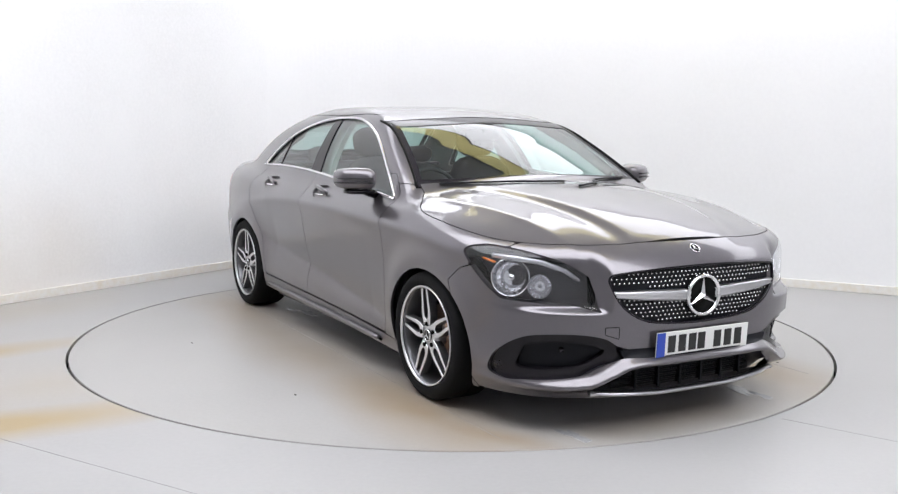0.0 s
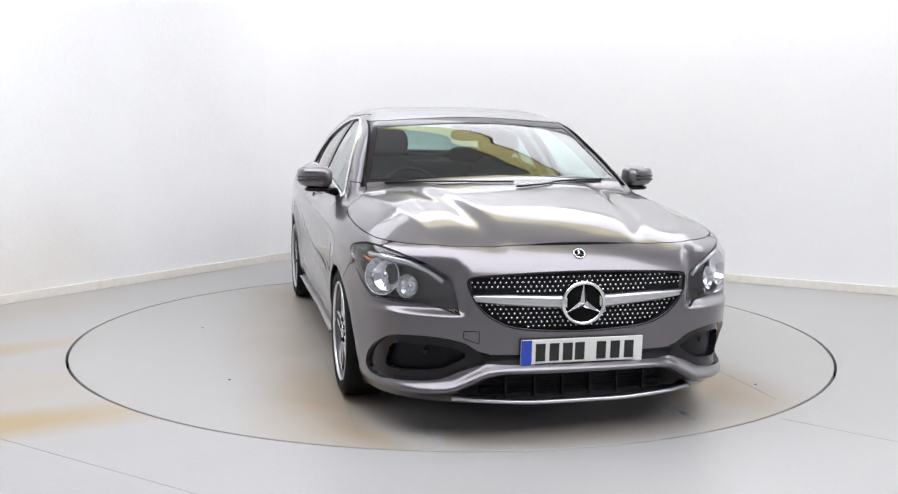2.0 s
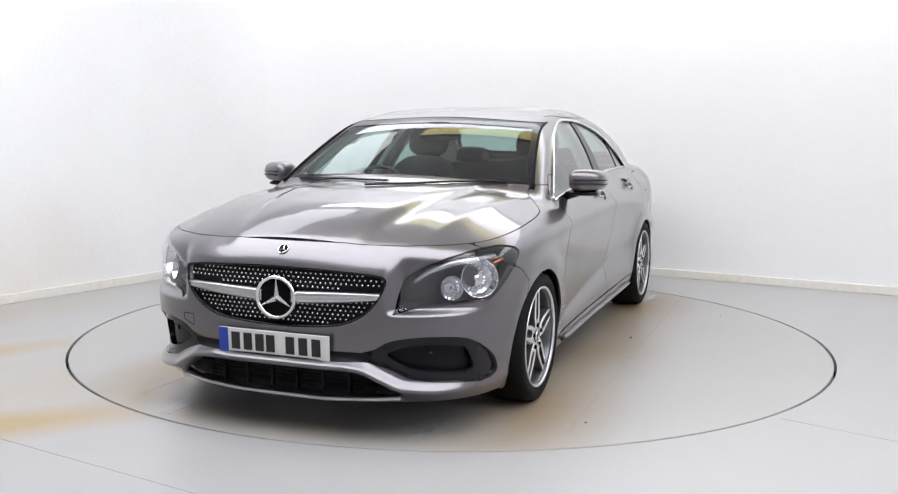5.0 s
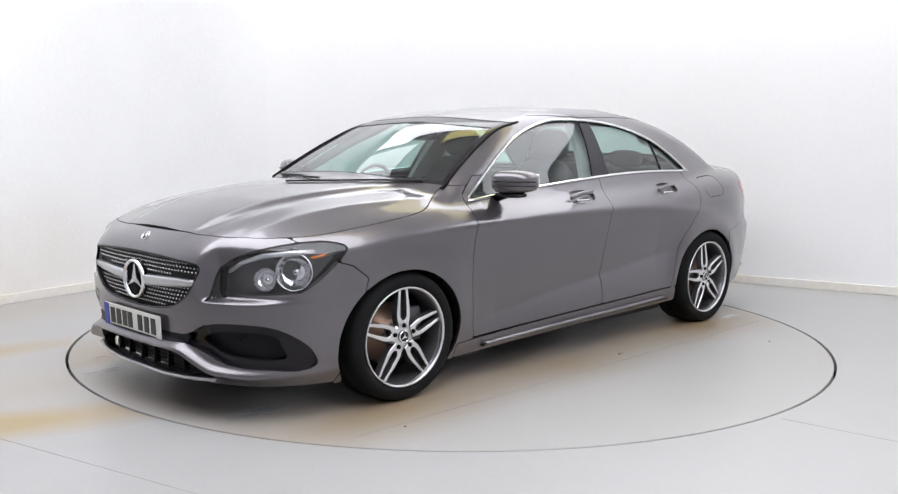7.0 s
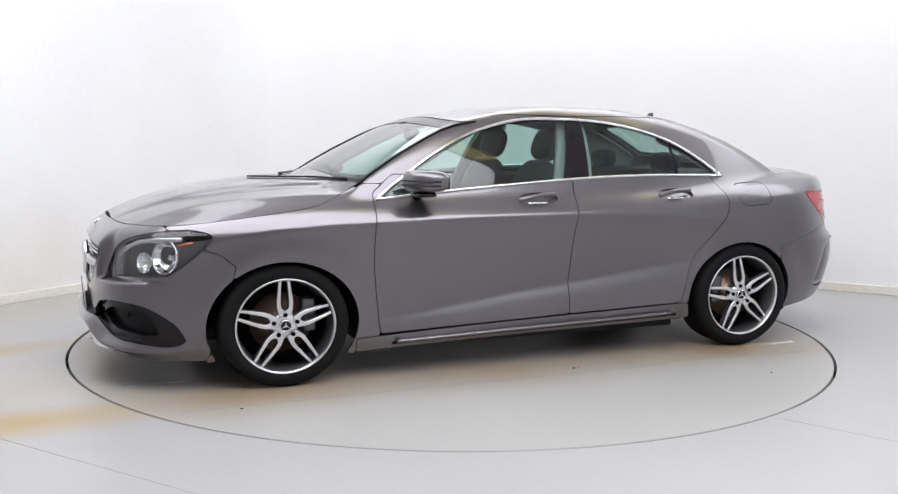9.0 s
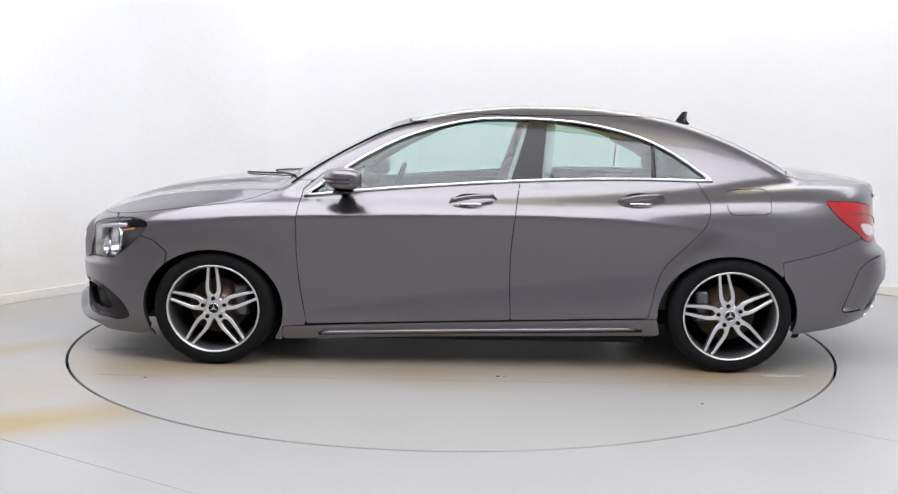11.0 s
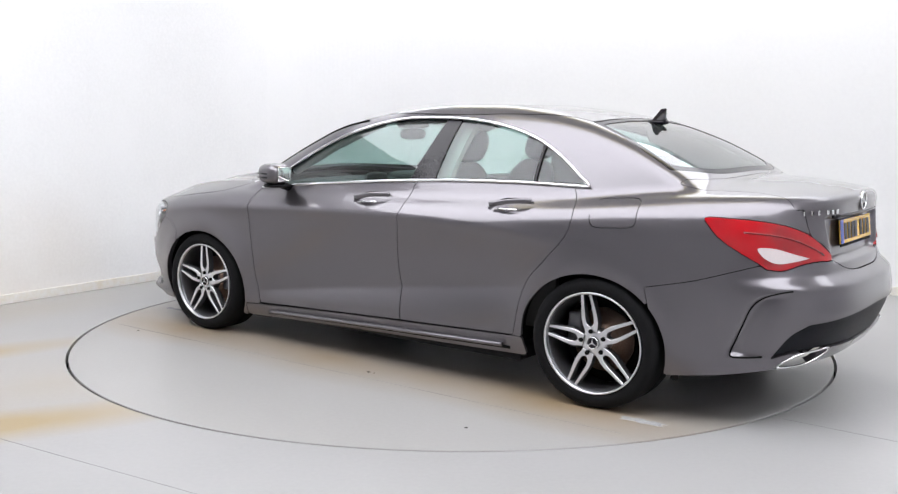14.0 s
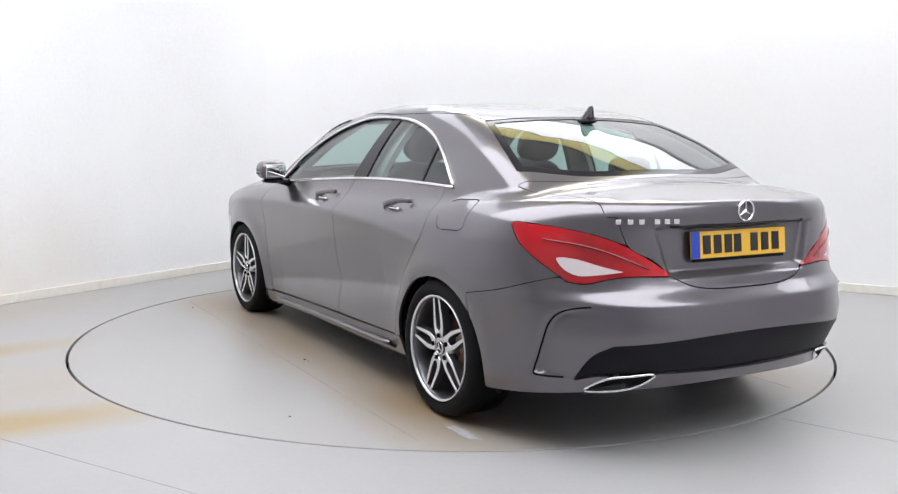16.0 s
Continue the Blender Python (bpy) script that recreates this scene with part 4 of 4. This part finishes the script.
FACE_F = Matrix(((0, 0, 1, 0), (1, 0, 0, 0), (0, 1, 0, 0), (0, 0, 0, 1)))
FACE_R = Matrix(((0, 0, -1, 0), (-1, 0, 0, 0), (0, 1, 0, 0), (0, 0, 0, 1)))
SQZ = Matrix.Diagonal((1, 1, SQ, 1))
emblem(0.095, 0.014, Matrix.Translation((2.222, 0, 0.562)) @ SQZ @ FACE_F, car, True)
b = top_point(2.16, 0.0)[0]
n = Vector(normals(b[None])[0])
up = (Vector((-1, 0, 0)) - n * Vector((-1, 0, 0)).dot(n)).normalized()
side = up.cross(n)
emblem(0.025, 0.003, Matrix(((side.x, up.x, n.x, b[0] + 0.003 * n.x), (side.y, up.y, n.y, b[1]), (side.z, up.z, n.z, b[2] + 0.003 * n.z), (0, 0, 0, 1))), car, True, "hood_badge")
emblem(0.045, 0.006, Matrix.Translation((front_point(0, 0.945, -1)[0][0] - 0.003, 0, 0.945)) @ SQZ @ FACE_R, car, False)

# lower front: intakes, lip
panel("intake_bezel", "front", without(inside(FOG, above("x", 1.7)), FOG_IN), GLOSS_BLACK, car, "black frame of the side air intake", push=(-0.022, -0.012, 0), gap=-0.008, thick=0.03)
panel("side_intake", "front", inside(FOG_IN, above("x", 1.7)), BLACK, car, "black side air intake insert", push=(-0.050, -0.03, 0), gap=-0.03, thick=0.002)
p = front_point(0.64, 0.352)[0]
both("parking_sensor", lathe([(0.001, 0.004), (0.010, 0.003), (0.012, -0.004), (0.001, -0.006)], 20, Matrix.Translation((p[0] - 0.046, p[1] - 0.028, p[2])) @ Matrix.Rotation(radians(25), 4, "Z") @ Matrix.Rotation(radians(90), 4, "Y")), GLOSS_BLACK, car)
hatch = rounded([(-0.485, 0.455), (-0.425, 0.455), (-0.425, 0.405), (-0.485, 0.425)], 6, sharp=(0, 1, 2, 3))
part("tow_cover_line", tube(front_point(hatch[:, 0], hatch[:, 1]), 0.0018, 6, closed=True), SEAL, car, "fine joint of the square tow eye cover")
INTAKE_BACK = by("yz", [(-0.39, 0.298), (0.39, 0.298), (0.56, 0.20), (0.55, 0.152), (-0.55, 0.152), (-0.56, 0.20)], sharp=(0, 1, 2, 3, 4, 5))
panel("lower_intake", "front", INTAKE_BACK, BLACK, car, "black lower air intake", whole=True, push=(-0.075, 0, 0), gap=0.0, thick=0.002)
for z in (0.195, 0.215, 0.235, 0.252):
    ys = np.linspace(-0.36, 0.36, 16)
    part("intake_bar", tube(front_point(ys, np.full(16, z)) - np.array((0.05, 0, 0)), 0.004, 6), BLACK, car)
for y in (-0.30, -0.18, -0.06, 0.06, 0.18, 0.30):
    x = front_point(y, 0.22)[0][0]
    part("intake_post", box_bm(x - 0.045, y, 0.218, 0.03, 0.010, 0.10, 0.002), BLACK, car)
ys = np.linspace(-0.52, 0.52, 30)
lp = front_point(ys, 0.166 + 0.06 * np.clip(np.abs(ys) - 0.2, 0, 1))
part("front_lip", tube(lp + np.array((0.004, 0, -0.012)), 0.011, 8, flat=1.8), SATIN, car, "silver front splitter lip")
BAND = by("yz", [(-0.42, 0.362), (0, 0.360), (0.42, 0.362), (0.40, 0.322), (0, 0.318), (-0.40, 0.322)], sharp=(0, 2, 3, 5))
panel("plate_band", "front", BAND, BLACK, car, "black band behind the number plate", whole=True, lift=0.002)

# rear
panel("tail_lamp", "rear", TAILLAMP, RED, car, "red tail lamp lens", thick=0.03, lift=0.001)
TAIL_WHITE = inside(TAILLAMP, by("yz", [(0.752, 0.776), (0.704, 0.776), (0.624, 0.749), (0.54, 0.727), (0.638, 0.713), (0.695, 0.709), (0.735, 0.732)], sharp=(3,)))
panel("reverse_lamp", "rear", TAIL_WHITE, LENS_WHITE, car, "pale reversing lamp lens", thick=0.003, lift=0.005)
ry = np.linspace(0.775, 0.455, 14)
ribs = front_point(ry, curve([(0.455, 0.735), (0.53, 0.768), (0.62, 0.805), (0.70, 0.828), (0.775, 0.840)])(ry), -1)
both("lamp_rib", tube(ribs + 0.002 * normals(ribs), 0.004, 6), RED_DARK, car, "dark red light guide in the tail lamp")
panel("diffuser", "rear", without(DIFFUSER, EXHAUST), BLACK, car, "black lower bumper insert", whole=True, lift=-0.012, thick=0.006)


def exhaust():
    o = rounded(EXHAUST_LINE, 5)
    p = front_point(o[:, 0], o[:, 1], -1)
    return tube(p + np.array((-0.003, 0, 0)), 0.0055, 8, closed=True), o


bm, o = exhaust()
both("exhaust_trim", bm, CHROME, car, "chrome exhaust finisher")
panel("exhaust_mouth", "rear", EXHAUST, SEAL, car, lift=-0.045, gap=-0.01, thick=0.002)
# thin black bar along the bumper scoop stands for the shade inside it
arc = [(-2.17, 0.602), (-2.12, 0.592), (-2.07, 0.572), (-2.03, 0.53), (-2.0, 0.455), (-1.975, 0.39), (-1.953, 0.325), (-1.99, 0.315), (-2.07, 0.320)]
slit = on_flank(rounded(arc + arc[-2:0:-1], 5)[:41], 0.0)
both("slit_shade_line", tube(slit, 0.0042, 6), SEAL, car, "black line standing in for the shade of the bumper corner recess")


def plate(m, back, name):
    ob = part(name, box_bm(0, 0, 0, 0.006, 0.52, 0.106, 0.002, m=Matrix()), back, car, "number plate with dark character bars", smooth=False)
    ob.matrix_local = m
    part("blue_band", box_bm(0.004, -0.237, 0, 0.003, 0.044, 0.103), PLATE_BLUE, ob, smooth=False)
    for k, y in enumerate((-0.178, -0.120, -0.063, -0.012, 0.080, 0.140, 0.200)):
        part("character_bar", box_bm(0.004, y, 0, 0.003, 0.040, 0.072), INK, ob, smooth=False)
    part("plate_strip", box_bm(-0.002, 0, -0.060, 0.006, 0.50, 0.012), SEAL, ob, smooth=False)
    return ob


plate(pose(2.238, -0.006, 0.371, 0, 3, 0), PLATE_WHITE, "front_plate")
plate(pose(-2.228, 0.0, 0.816, 0, -6, 180), PLATE_YELLOW, "rear_plate")
for k in range(6):
    y = 0.565 - k * 0.041 - (0.02 if k > 2 else 0)
    x = front_point(y, 0.914, -1)[0][0]
    part("badge_bar", box_bm(x - 0.002, y, 0.914, 0.006, 0.027, 0.020, 0.002), CHROME, car, "chrome badge bar", smooth=False)
ys = np.linspace(-0.36, 0.36, 12)
part("trunk_grip", tube(front_point(ys, np.full(12, 0.893), -1) - np.array((0.002, 0, 0)), 0.007, 6), GLOSS_BLACK, car)


# ---- wheels ----
def flat_bar(pts, y0, y1, name, parent, bevel=0.004):
    """A machined spoke: bright face outwards (+y), dark sides."""
    n = len(pts)
    turn = 1 if sum(pts[k - 1][0] * pts[k][1] - pts[k][0] * pts[k - 1][1] for k in range(n)) > 0 else -1
    inset = []
    for k in range(n):
        e = (Vector(pts[(k + 1) % n]) - Vector(pts[k - 1])).normalized()
        inset.append((pts[k][0] - e.y * turn * bevel, pts[k][1] + e.x * turn * bevel))
    V = [(x, y1, z) for x, z in inset] + [(x, y1 - bevel, z) for x, z in pts] + [(x, y0, z) for x, z in pts]
    F = [tuple(range(n))[::-1]]
    for k in range(n):
        j = (k + 1) % n
        F += [(k, j, n + j, n + k), (n + k, n + j, 2 * n + j, 2 * n + k)]
    me = bpy.data.meshes.new(name)
    me.from_pydata([(x, y, z * SQ) for x, y, z in V], [], F)
    me.materials.append(ALLOY)
    me.materials.append(ALLOY_DARK)
    bm = bmesh.new()
    bm.from_mesh(me)
    bmesh.ops.recalc_face_normals(bm, faces=bm.faces)
    bm.faces.ensure_lookup_table()
    for f in bm.faces:
        f.material_index = 1 if all(v.co.y < y1 - bevel * 0.5 for v in f.verts) or (min(v.co.y for v in f.verts) < y1 - bevel * 1.5) else 0
    bm.to_mesh(me)
    bm.free()
    ob = new(name, me)
    ob.parent = parent
    return ob


TO_Y = Matrix.Diagonal((1, 1, SQ, 1)) @ Matrix.Rotation(radians(-90), 4, "X")


def wheel(x, y, phase, flip):
    """Alloy wheel facing +y: barrel, tyre, twin spokes, cap, bolts, brake."""
    w = part("wheel", lathe([(0.2450, 0.012), (0.2450, 0.004), (0.2356, 0.0), (0.2300, -0.012), (0.2244, -0.06), (0.2132, -0.19), (0.2207, -0.19), (0.2338, -0.06), (0.2394, -0.012)], 72, TO_Y, closed=True), ALLOY_DARK, car, "five twin-spoke alloy wheel with a low tyre")
    w.matrix_local = pose(x, y, AX_Z, 0, 0, 180 if flip else 0)
    part("rim_lip", lathe([(0.2450, 0.002), (0.2468, 0.012), (0.2431, 0.014), (0.2364, 0.008), (0.2344, 0.0)], 72, TO_Y, closed=True), ALLOY, w, "bright machined rim edge")
    part("tyre", lathe([(0.243, 0.0), (0.254, 0.012), (0.284, 0.017), (0.306, 0.008), (0.316, -0.012), (0.318, -0.03), (0.318, -0.095), (0.3165, -0.097), (0.3165, -0.103), (0.318, -0.105), (0.318, -0.17), (0.316, -0.19), (0.304, -0.212), (0.285, -0.216), (0.236, -0.20), (0.234, -0.10)], 72, TO_Y, closed=True), RUBBER, w)
    for k in range(5):
        a = radians(phase + 72 * k)
        d, t = Vector((math.cos(a), math.sin(a))), Vector((-math.sin(a), math.cos(a)))
        for s in (1, -1):
            inner = [(0.048, 0.0), (0.078, 0.0), (0.084, 0.011), (0.096, 0.0185), (0.125, 0.0205), (0.19, 0.0170), (0.2385, 0.0130)]
            outer = [(0.2385, 0.0275), (0.19, 0.0325), (0.14, 0.0385), (0.115, 0.0405), (0.09, 0.0390), (0.068, 0.033), (0.050, 0.030)]
            pts = [d * r + t * s * o for r, o in inner + outer]
            flat_bar([tuple(p) for p in pts], -0.045, -0.006, "spoke", w, 0.0022)
    part("hub", lathe([(0.002, -0.10), (0.068, -0.09), (0.066, -0.020), (0.056, -0.012), (0.036, -0.012), (0.002, -0.012)], 40, TO_Y), ALLOY, w)
    cap = part("centre_cap", lathe([(0.002, -0.013), (0.031, -0.013), (0.031, -0.006), (0.027, -0.002), (0.002, -0.002)], 32, TO_Y), GLOSS_BLACK, w)
    part("cap_ring", lathe([(0.024, -0.004), (0.031, -0.006), (0.030, -0.0005), (0.026, 0.0)], 32, TO_Y, closed=True), CHROME, w)
    for k in range(3):
        a = radians(90 + 120 * k)
        flat_bar([(0.004 * math.cos(a + 1.6), 0.004 * math.sin(a + 1.6)), (0.024 * math.cos(a), 0.024 * math.sin(a)), (0.004 * math.cos(a - 1.6), 0.004 * math.sin(a - 1.6)), (-0.003 * math.cos(a), -0.003 * math.sin(a))], -0.006, 0.001, "cap_arm", w, 0.0006)
    for k in range(5):
        a = radians(phase + 72 * k)
        c, s = 0.060 * math.cos(a), 0.056 * math.sin(a)
        part("bolt_hole", lathe([(0.002, -0.014), (0.0115, -0.014), (0.0105, 0.0005), (0.002, 0.0005)], 16, Matrix.Translation((c, 0, s * SQ)) @ TO_Y), SEAL, w)
    part("brake_disc", lathe([(0.05, -0.13), (0.155, -0.13), (0.155, -0.105), (0.08, -0.105), (0.075, -0.07), (0.05, -0.07)], 48, TO_Y, closed=True), DISC, w, "rust tinged brake disc")
    cal = box_bm(0.13 * (1 if x < 0 else -1) * (-1 if flip else 1), -0.10, 0.035, 0.075, 0.07, 0.17, 0.015)
    part("caliper", cal, ALLOY_DARK, w)
    part("drum_back", lathe([(0.002, -0.17), (0.2197, -0.17), (0.2197, -0.15), (0.002, -0.15)], 40, TO_Y), SEAL, w)
    return w


wheel(AX_F, 0.868, 89, False)
wheel(AX_R, 0.872, 80, False)
wheel(AX_F, -0.868, 80, True)
wheel(AX_R, -0.872, 87, True)


# ---- mirrors, handles, blades, antenna ----
def super_loft(c, size, e=2.6, lean=0.0, n=20, m=14, taper=0.0):
    """A rounded box-like body."""
    bm, rings = bmesh.new(), []
    f = lambda v, p: math.copysign(abs(v) ** (2 / p), v)
    for i in range(1, m):
        a = math.pi * i / m - math.pi / 2
        ring = []
        for k in range(n):
            b = 2 * math.pi * k / n
            x, y, z = f(math.cos(a), e) * f(math.cos(b), e), f(math.sin(a), e), f(math.cos(a), e) * f(math.sin(b), e)
            s = 1 - taper * (y + 1) / 2
            ring.append(bm.verts.new((c[0] + size[0] * x * s + lean * y, c[1] + size[1] * y, c[2] + size[2] * z * s)))
        rings.append(ring)
    for A, B in zip(rings, rings[1:]):
        for k in range(n):
            bm.faces.new((A[k], A[(k + 1) % n], B[(k + 1) % n], B[k]))
    bm.faces.new(rings[0])
    bm.faces.new(rings[-1])
    bmesh.ops.recalc_face_normals(bm, faces=bm.faces)
    return bm


both("door_mirror", super_loft((0.655, 0.925, 0.992), (0.094, 0.090, 0.061), 3.2, -0.03, taper=0.12), PAINT, car, "door mirror in body paint")
both("mirror_glass", box_bm(0.564, 0.928, 0.990, 0.006, 0.128, 0.078, 0.002, m=Matrix.Rotation(radians(13), 4, "Z")), MIRROR, car)
both("mirror_foot", join(super_loft((0.655, 0.895, 0.925), (0.055, 0.085, 0.014), 3.0), tube([(0.66, 0.80, 0.905), (0.66, 0.86, 0.925), (0.655, 0.90, 0.945)], 0.022, 8)), GLOSS_BLACK, car)
for z in (0.975, 0.996):
    both("mirror_strip", tube([(0.768, 0.872, z), (0.760, 0.90, z), (0.738, 0.955, z), (0.704, 0.998, z - 0.001), (0.66, 1.012, z - 0.002), (0.61, 1.015, z - 0.003)], 0.0045, 6), GLOSS_BLACK, car)
for x0, z0 in ((0.0, 0.877), (-0.872, 0.887)):
    p = side_point(x0, z0)[0]
    pts = side_point(np.linspace(x0 + 0.105, x0 - 0.115, 9), z0 + np.linspace(-0.004, 0.022, 9))
    bow = pts + normals(pts) * (0.012 + 0.012 * np.sin(np.linspace(0, math.pi, 9)))[:, None]
    both("door_handle", tube(bow, 0.013, 10, flat=0.7), PAINT, car, "door handle in body paint")
    pts2 = side_point(np.linspace(x0 + 0.055, x0 - 0.055, 7), np.full(7, z0 - 0.014))
    both("handle_strip", tube(pts2 + normals(pts2) * 0.004, 0.0055, 8), CHROME, car, "chrome handle insert")


def blade(y0, y1):
    ys = np.linspace(y0, y1, 12)
    zs = 0.968 + 0.016 * np.abs(np.sin(np.linspace(0.2, 1.6, 12)))
    p = front_point(ys, zs, 1, 0.3)
    return p + 0.007 * normals(p)


part("wiper", tube(blade(-0.60, 0.02), 0.0055, 6, flat=1.3), BLACK, car)
part("wiper", tube(blade(-0.02, 0.58), 0.0055, 6, flat=1.3), BLACK, car)
panel("cowl", "mid", inside(by("xy", [(0.93, 0.72), (1.0, 0.45), (1.015, 0.0), (1.0, -0.45), (0.93, -0.72), (1.06, -0.60), (1.12, 0.0), (1.06, 0.60)], sharp=(0, 4)), above("z", 0.9), below("z", 1.0)), BLACK, car, "black cowl under the wipers", whole=True, lift=-0.006)
fin = bmesh.new()
prof = [(-1.14, 0.0), (-1.20, 0.014), (-1.245, 0.075), (-1.275, 0.078), (-1.268, 0.03), (-1.285, 0.0)]
zb = top_point(-1.2, 0.0)[0][2] - 0.012
A = [fin.verts.new((x, 0.004 + 0.020 * (1 - h / 0.08), zb + h)) for x, h in prof]
B = [fin.verts.new((x, -0.004 - 0.020 * (1 - h / 0.08), zb + h)) for x, h in prof]
fin.faces.new(A)
fin.faces.new(B[::-1])
for k in range(6):
    fin.faces.new((A[k], B[k], B[(k + 1) % 6], A[(k + 1) % 6]))
bmesh.ops.recalc_face_normals(fin, faces=fin.faces)
bmesh.ops.bevel(fin, geom=list(fin.edges), offset=0.003, segments=2, affect="EDGES")
part("antenna", join(fin, super_loft((-1.215, 0, zb + 0.006), (0.075, 0.032, 0.016), 2.2)), GLOSS_BLACK, car, "black shark fin antenna")
both("sill_blade", tube(np.concatenate([side_point(np.linspace(0.78, -0.86, 30), np.linspace(0.178, 0.224, 30)) + np.array((0, 0.012, 0))]), 0.011, 8, flat=1.6), PAINT, car)
both("sill_groove", tube(side_point(np.linspace(0.80, -0.90, 30), np.linspace(0.168, 0.212, 30)) + np.array((0, 0.003, 0)), 0.007, 6), SEAL, car)

# ---- cabin ----
def seat(x, y):
    s = part("seat", super_loft((x, y, 0.50), (0.27, 0.25, 0.085), 3.2), FABRIC, car, "dark fabric front seat")
    tilt = Matrix.Translation((x - 0.30, y, 0.78)) @ Matrix.Rotation(radians(-18), 4, "Y")
    bm = super_loft((0, 0, 0), (0.075, 0.24, 0.31), 3.0)
    bmesh.ops.transform(bm, matrix=tilt, verts=bm.verts)
    part("backrest", bm, FABRIC, s)
    bm = super_loft((0.0, 0, 0.40), (0.055, 0.135, 0.095), 2.8)
    bmesh.ops.transform(bm, matrix=tilt, verts=bm.verts)
    part("headrest", bm, FABRIC, s)
    return s


seat(0.12, 0.37)
seat(0.12, -0.37)
part("rear_bench", join(super_loft((-0.72, 0, 0.50), (0.27, 0.62, 0.09), 3.4), super_loft((-1.08, 0, 0.77), (0.09, 0.60, 0.25), 3.4)), FABRIC, car, "dark fabric rear bench")
for y in (-0.36, 0.36):
    part("rear_headrest", super_loft((-1.13, y, 1.06), (0.05, 0.125, 0.06), 2.8), FABRIC, car)
part("parcel_shelf", box_bm(-1.42, 0, 0.99, 0.50, 1.16, 0.02, 0.005), DASH, car)
part("dashboard", join(super_loft((0.86, 0, 0.83), (0.20, 0.70, 0.11), 3.4), super_loft((0.72, -0.37, 0.925), (0.12, 0.17, 0.045), 2.6), super_loft((0.70, 0, 0.90), (0.02, 0.11, 0.07), 3.5), box_bm(0.35, 0, 0.50, 0.8, 0.2, 0.25, 0.03)), DASH, car, "black dashboard with binnacle and screen")
rimw = lathe([(0.178, -0.012), (0.19, 0.0), (0.178, 0.012), (0.166, 0.0)], 40, Matrix.Translation((0.50, -0.37, 0.86)) @ Matrix.Rotation(radians(68), 4, "Y"), closed=True)
sw = part("steering_wheel", rimw, DASH, car, "black steering wheel on the right")
part("wheel_boss", join(super_loft((0.50, -0.37, 0.86), (0.035, 0.07, 0.055), 2.6), tube([(0.50, -0.54, 0.86), (0.50, -0.20, 0.86)], 0.014, 6), tube([(0.50, -0.37, 0.86), (0.62, -0.37, 0.80)], 0.03, 8)), DASH, sw)
part("rear_view_mirror", join(super_loft((0.40, 0, 1.215), (0.018, 0.12, 0.034), 3.0), tube([(0.40, 0, 1.23), (0.44, 0, 1.27)], 0.014, 6)), DASH, car)
part("sensor_box", super_loft((0.40, 0, 1.27), (0.07, 0.11, 0.022), 3.0), DASH, car)
panel("headlining", "mid", inside(ROOF_CUT, high), TRIMGREY, car, "pale headlining", whole=True, lift=-0.035, thick=0.01)
both("door_card", join(box_bm(-0.15, 0.76, 0.62, 1.9, 0.03, 0.62, 0.01)), DASH, car)
for z0, zz in ((0.93, 0),):
    inner = on_flank(np.stack([np.linspace(0.8, -1.2, 20), BELT_CUT(np.linspace(0.8, -1.2, 20)) - 0.012], 1), -0.03)
    both("window_seal", tube(inner, 0.012, 6), SEAL, car)
panel("pillar_lining", "mid", inside(above("z", 0.93), below("z", 1.34), behind(PILLAR_A, 0.03), ahead(PILLAR_B, -0.05), flank), TRIMGREY, car, lift=-0.055, thick=0.03)
panel("rear_lining", "mid", without(inside(below("x", -0.90), above("x", -1.55), above("z", 0.95), flank), SIDE_GLASS, REAR_GLASS), TRIMGREY, car, lift=-0.04, thick=0.01)
for x0, y0, z0, x1, y1, z1 in ((0.72, 0.69, 1.0, 0.18, 0.53, 1.285),):
    both("screen_pillar", tube([(x0, y0, z0), ((x0 + x1) / 2, (y0 + y1) / 2 + 0.012, (z0 + z1) / 2 + 0.012), (x1, y1, z1)], 0.028, 8), TRIMGREY, car)


def motions():
    rows_car, rows_disc = [], []
    for t, a in TURN:
        r = Matrix.Rotation(radians(a), 4, "Z")
        rows_car.append((t, r @ Matrix.Translation((*CAR_OFF, 0))))
        rows_disc.append((t, r))
    walk(car, rows_car)
    walk(turntable, rows_disc)


motions()
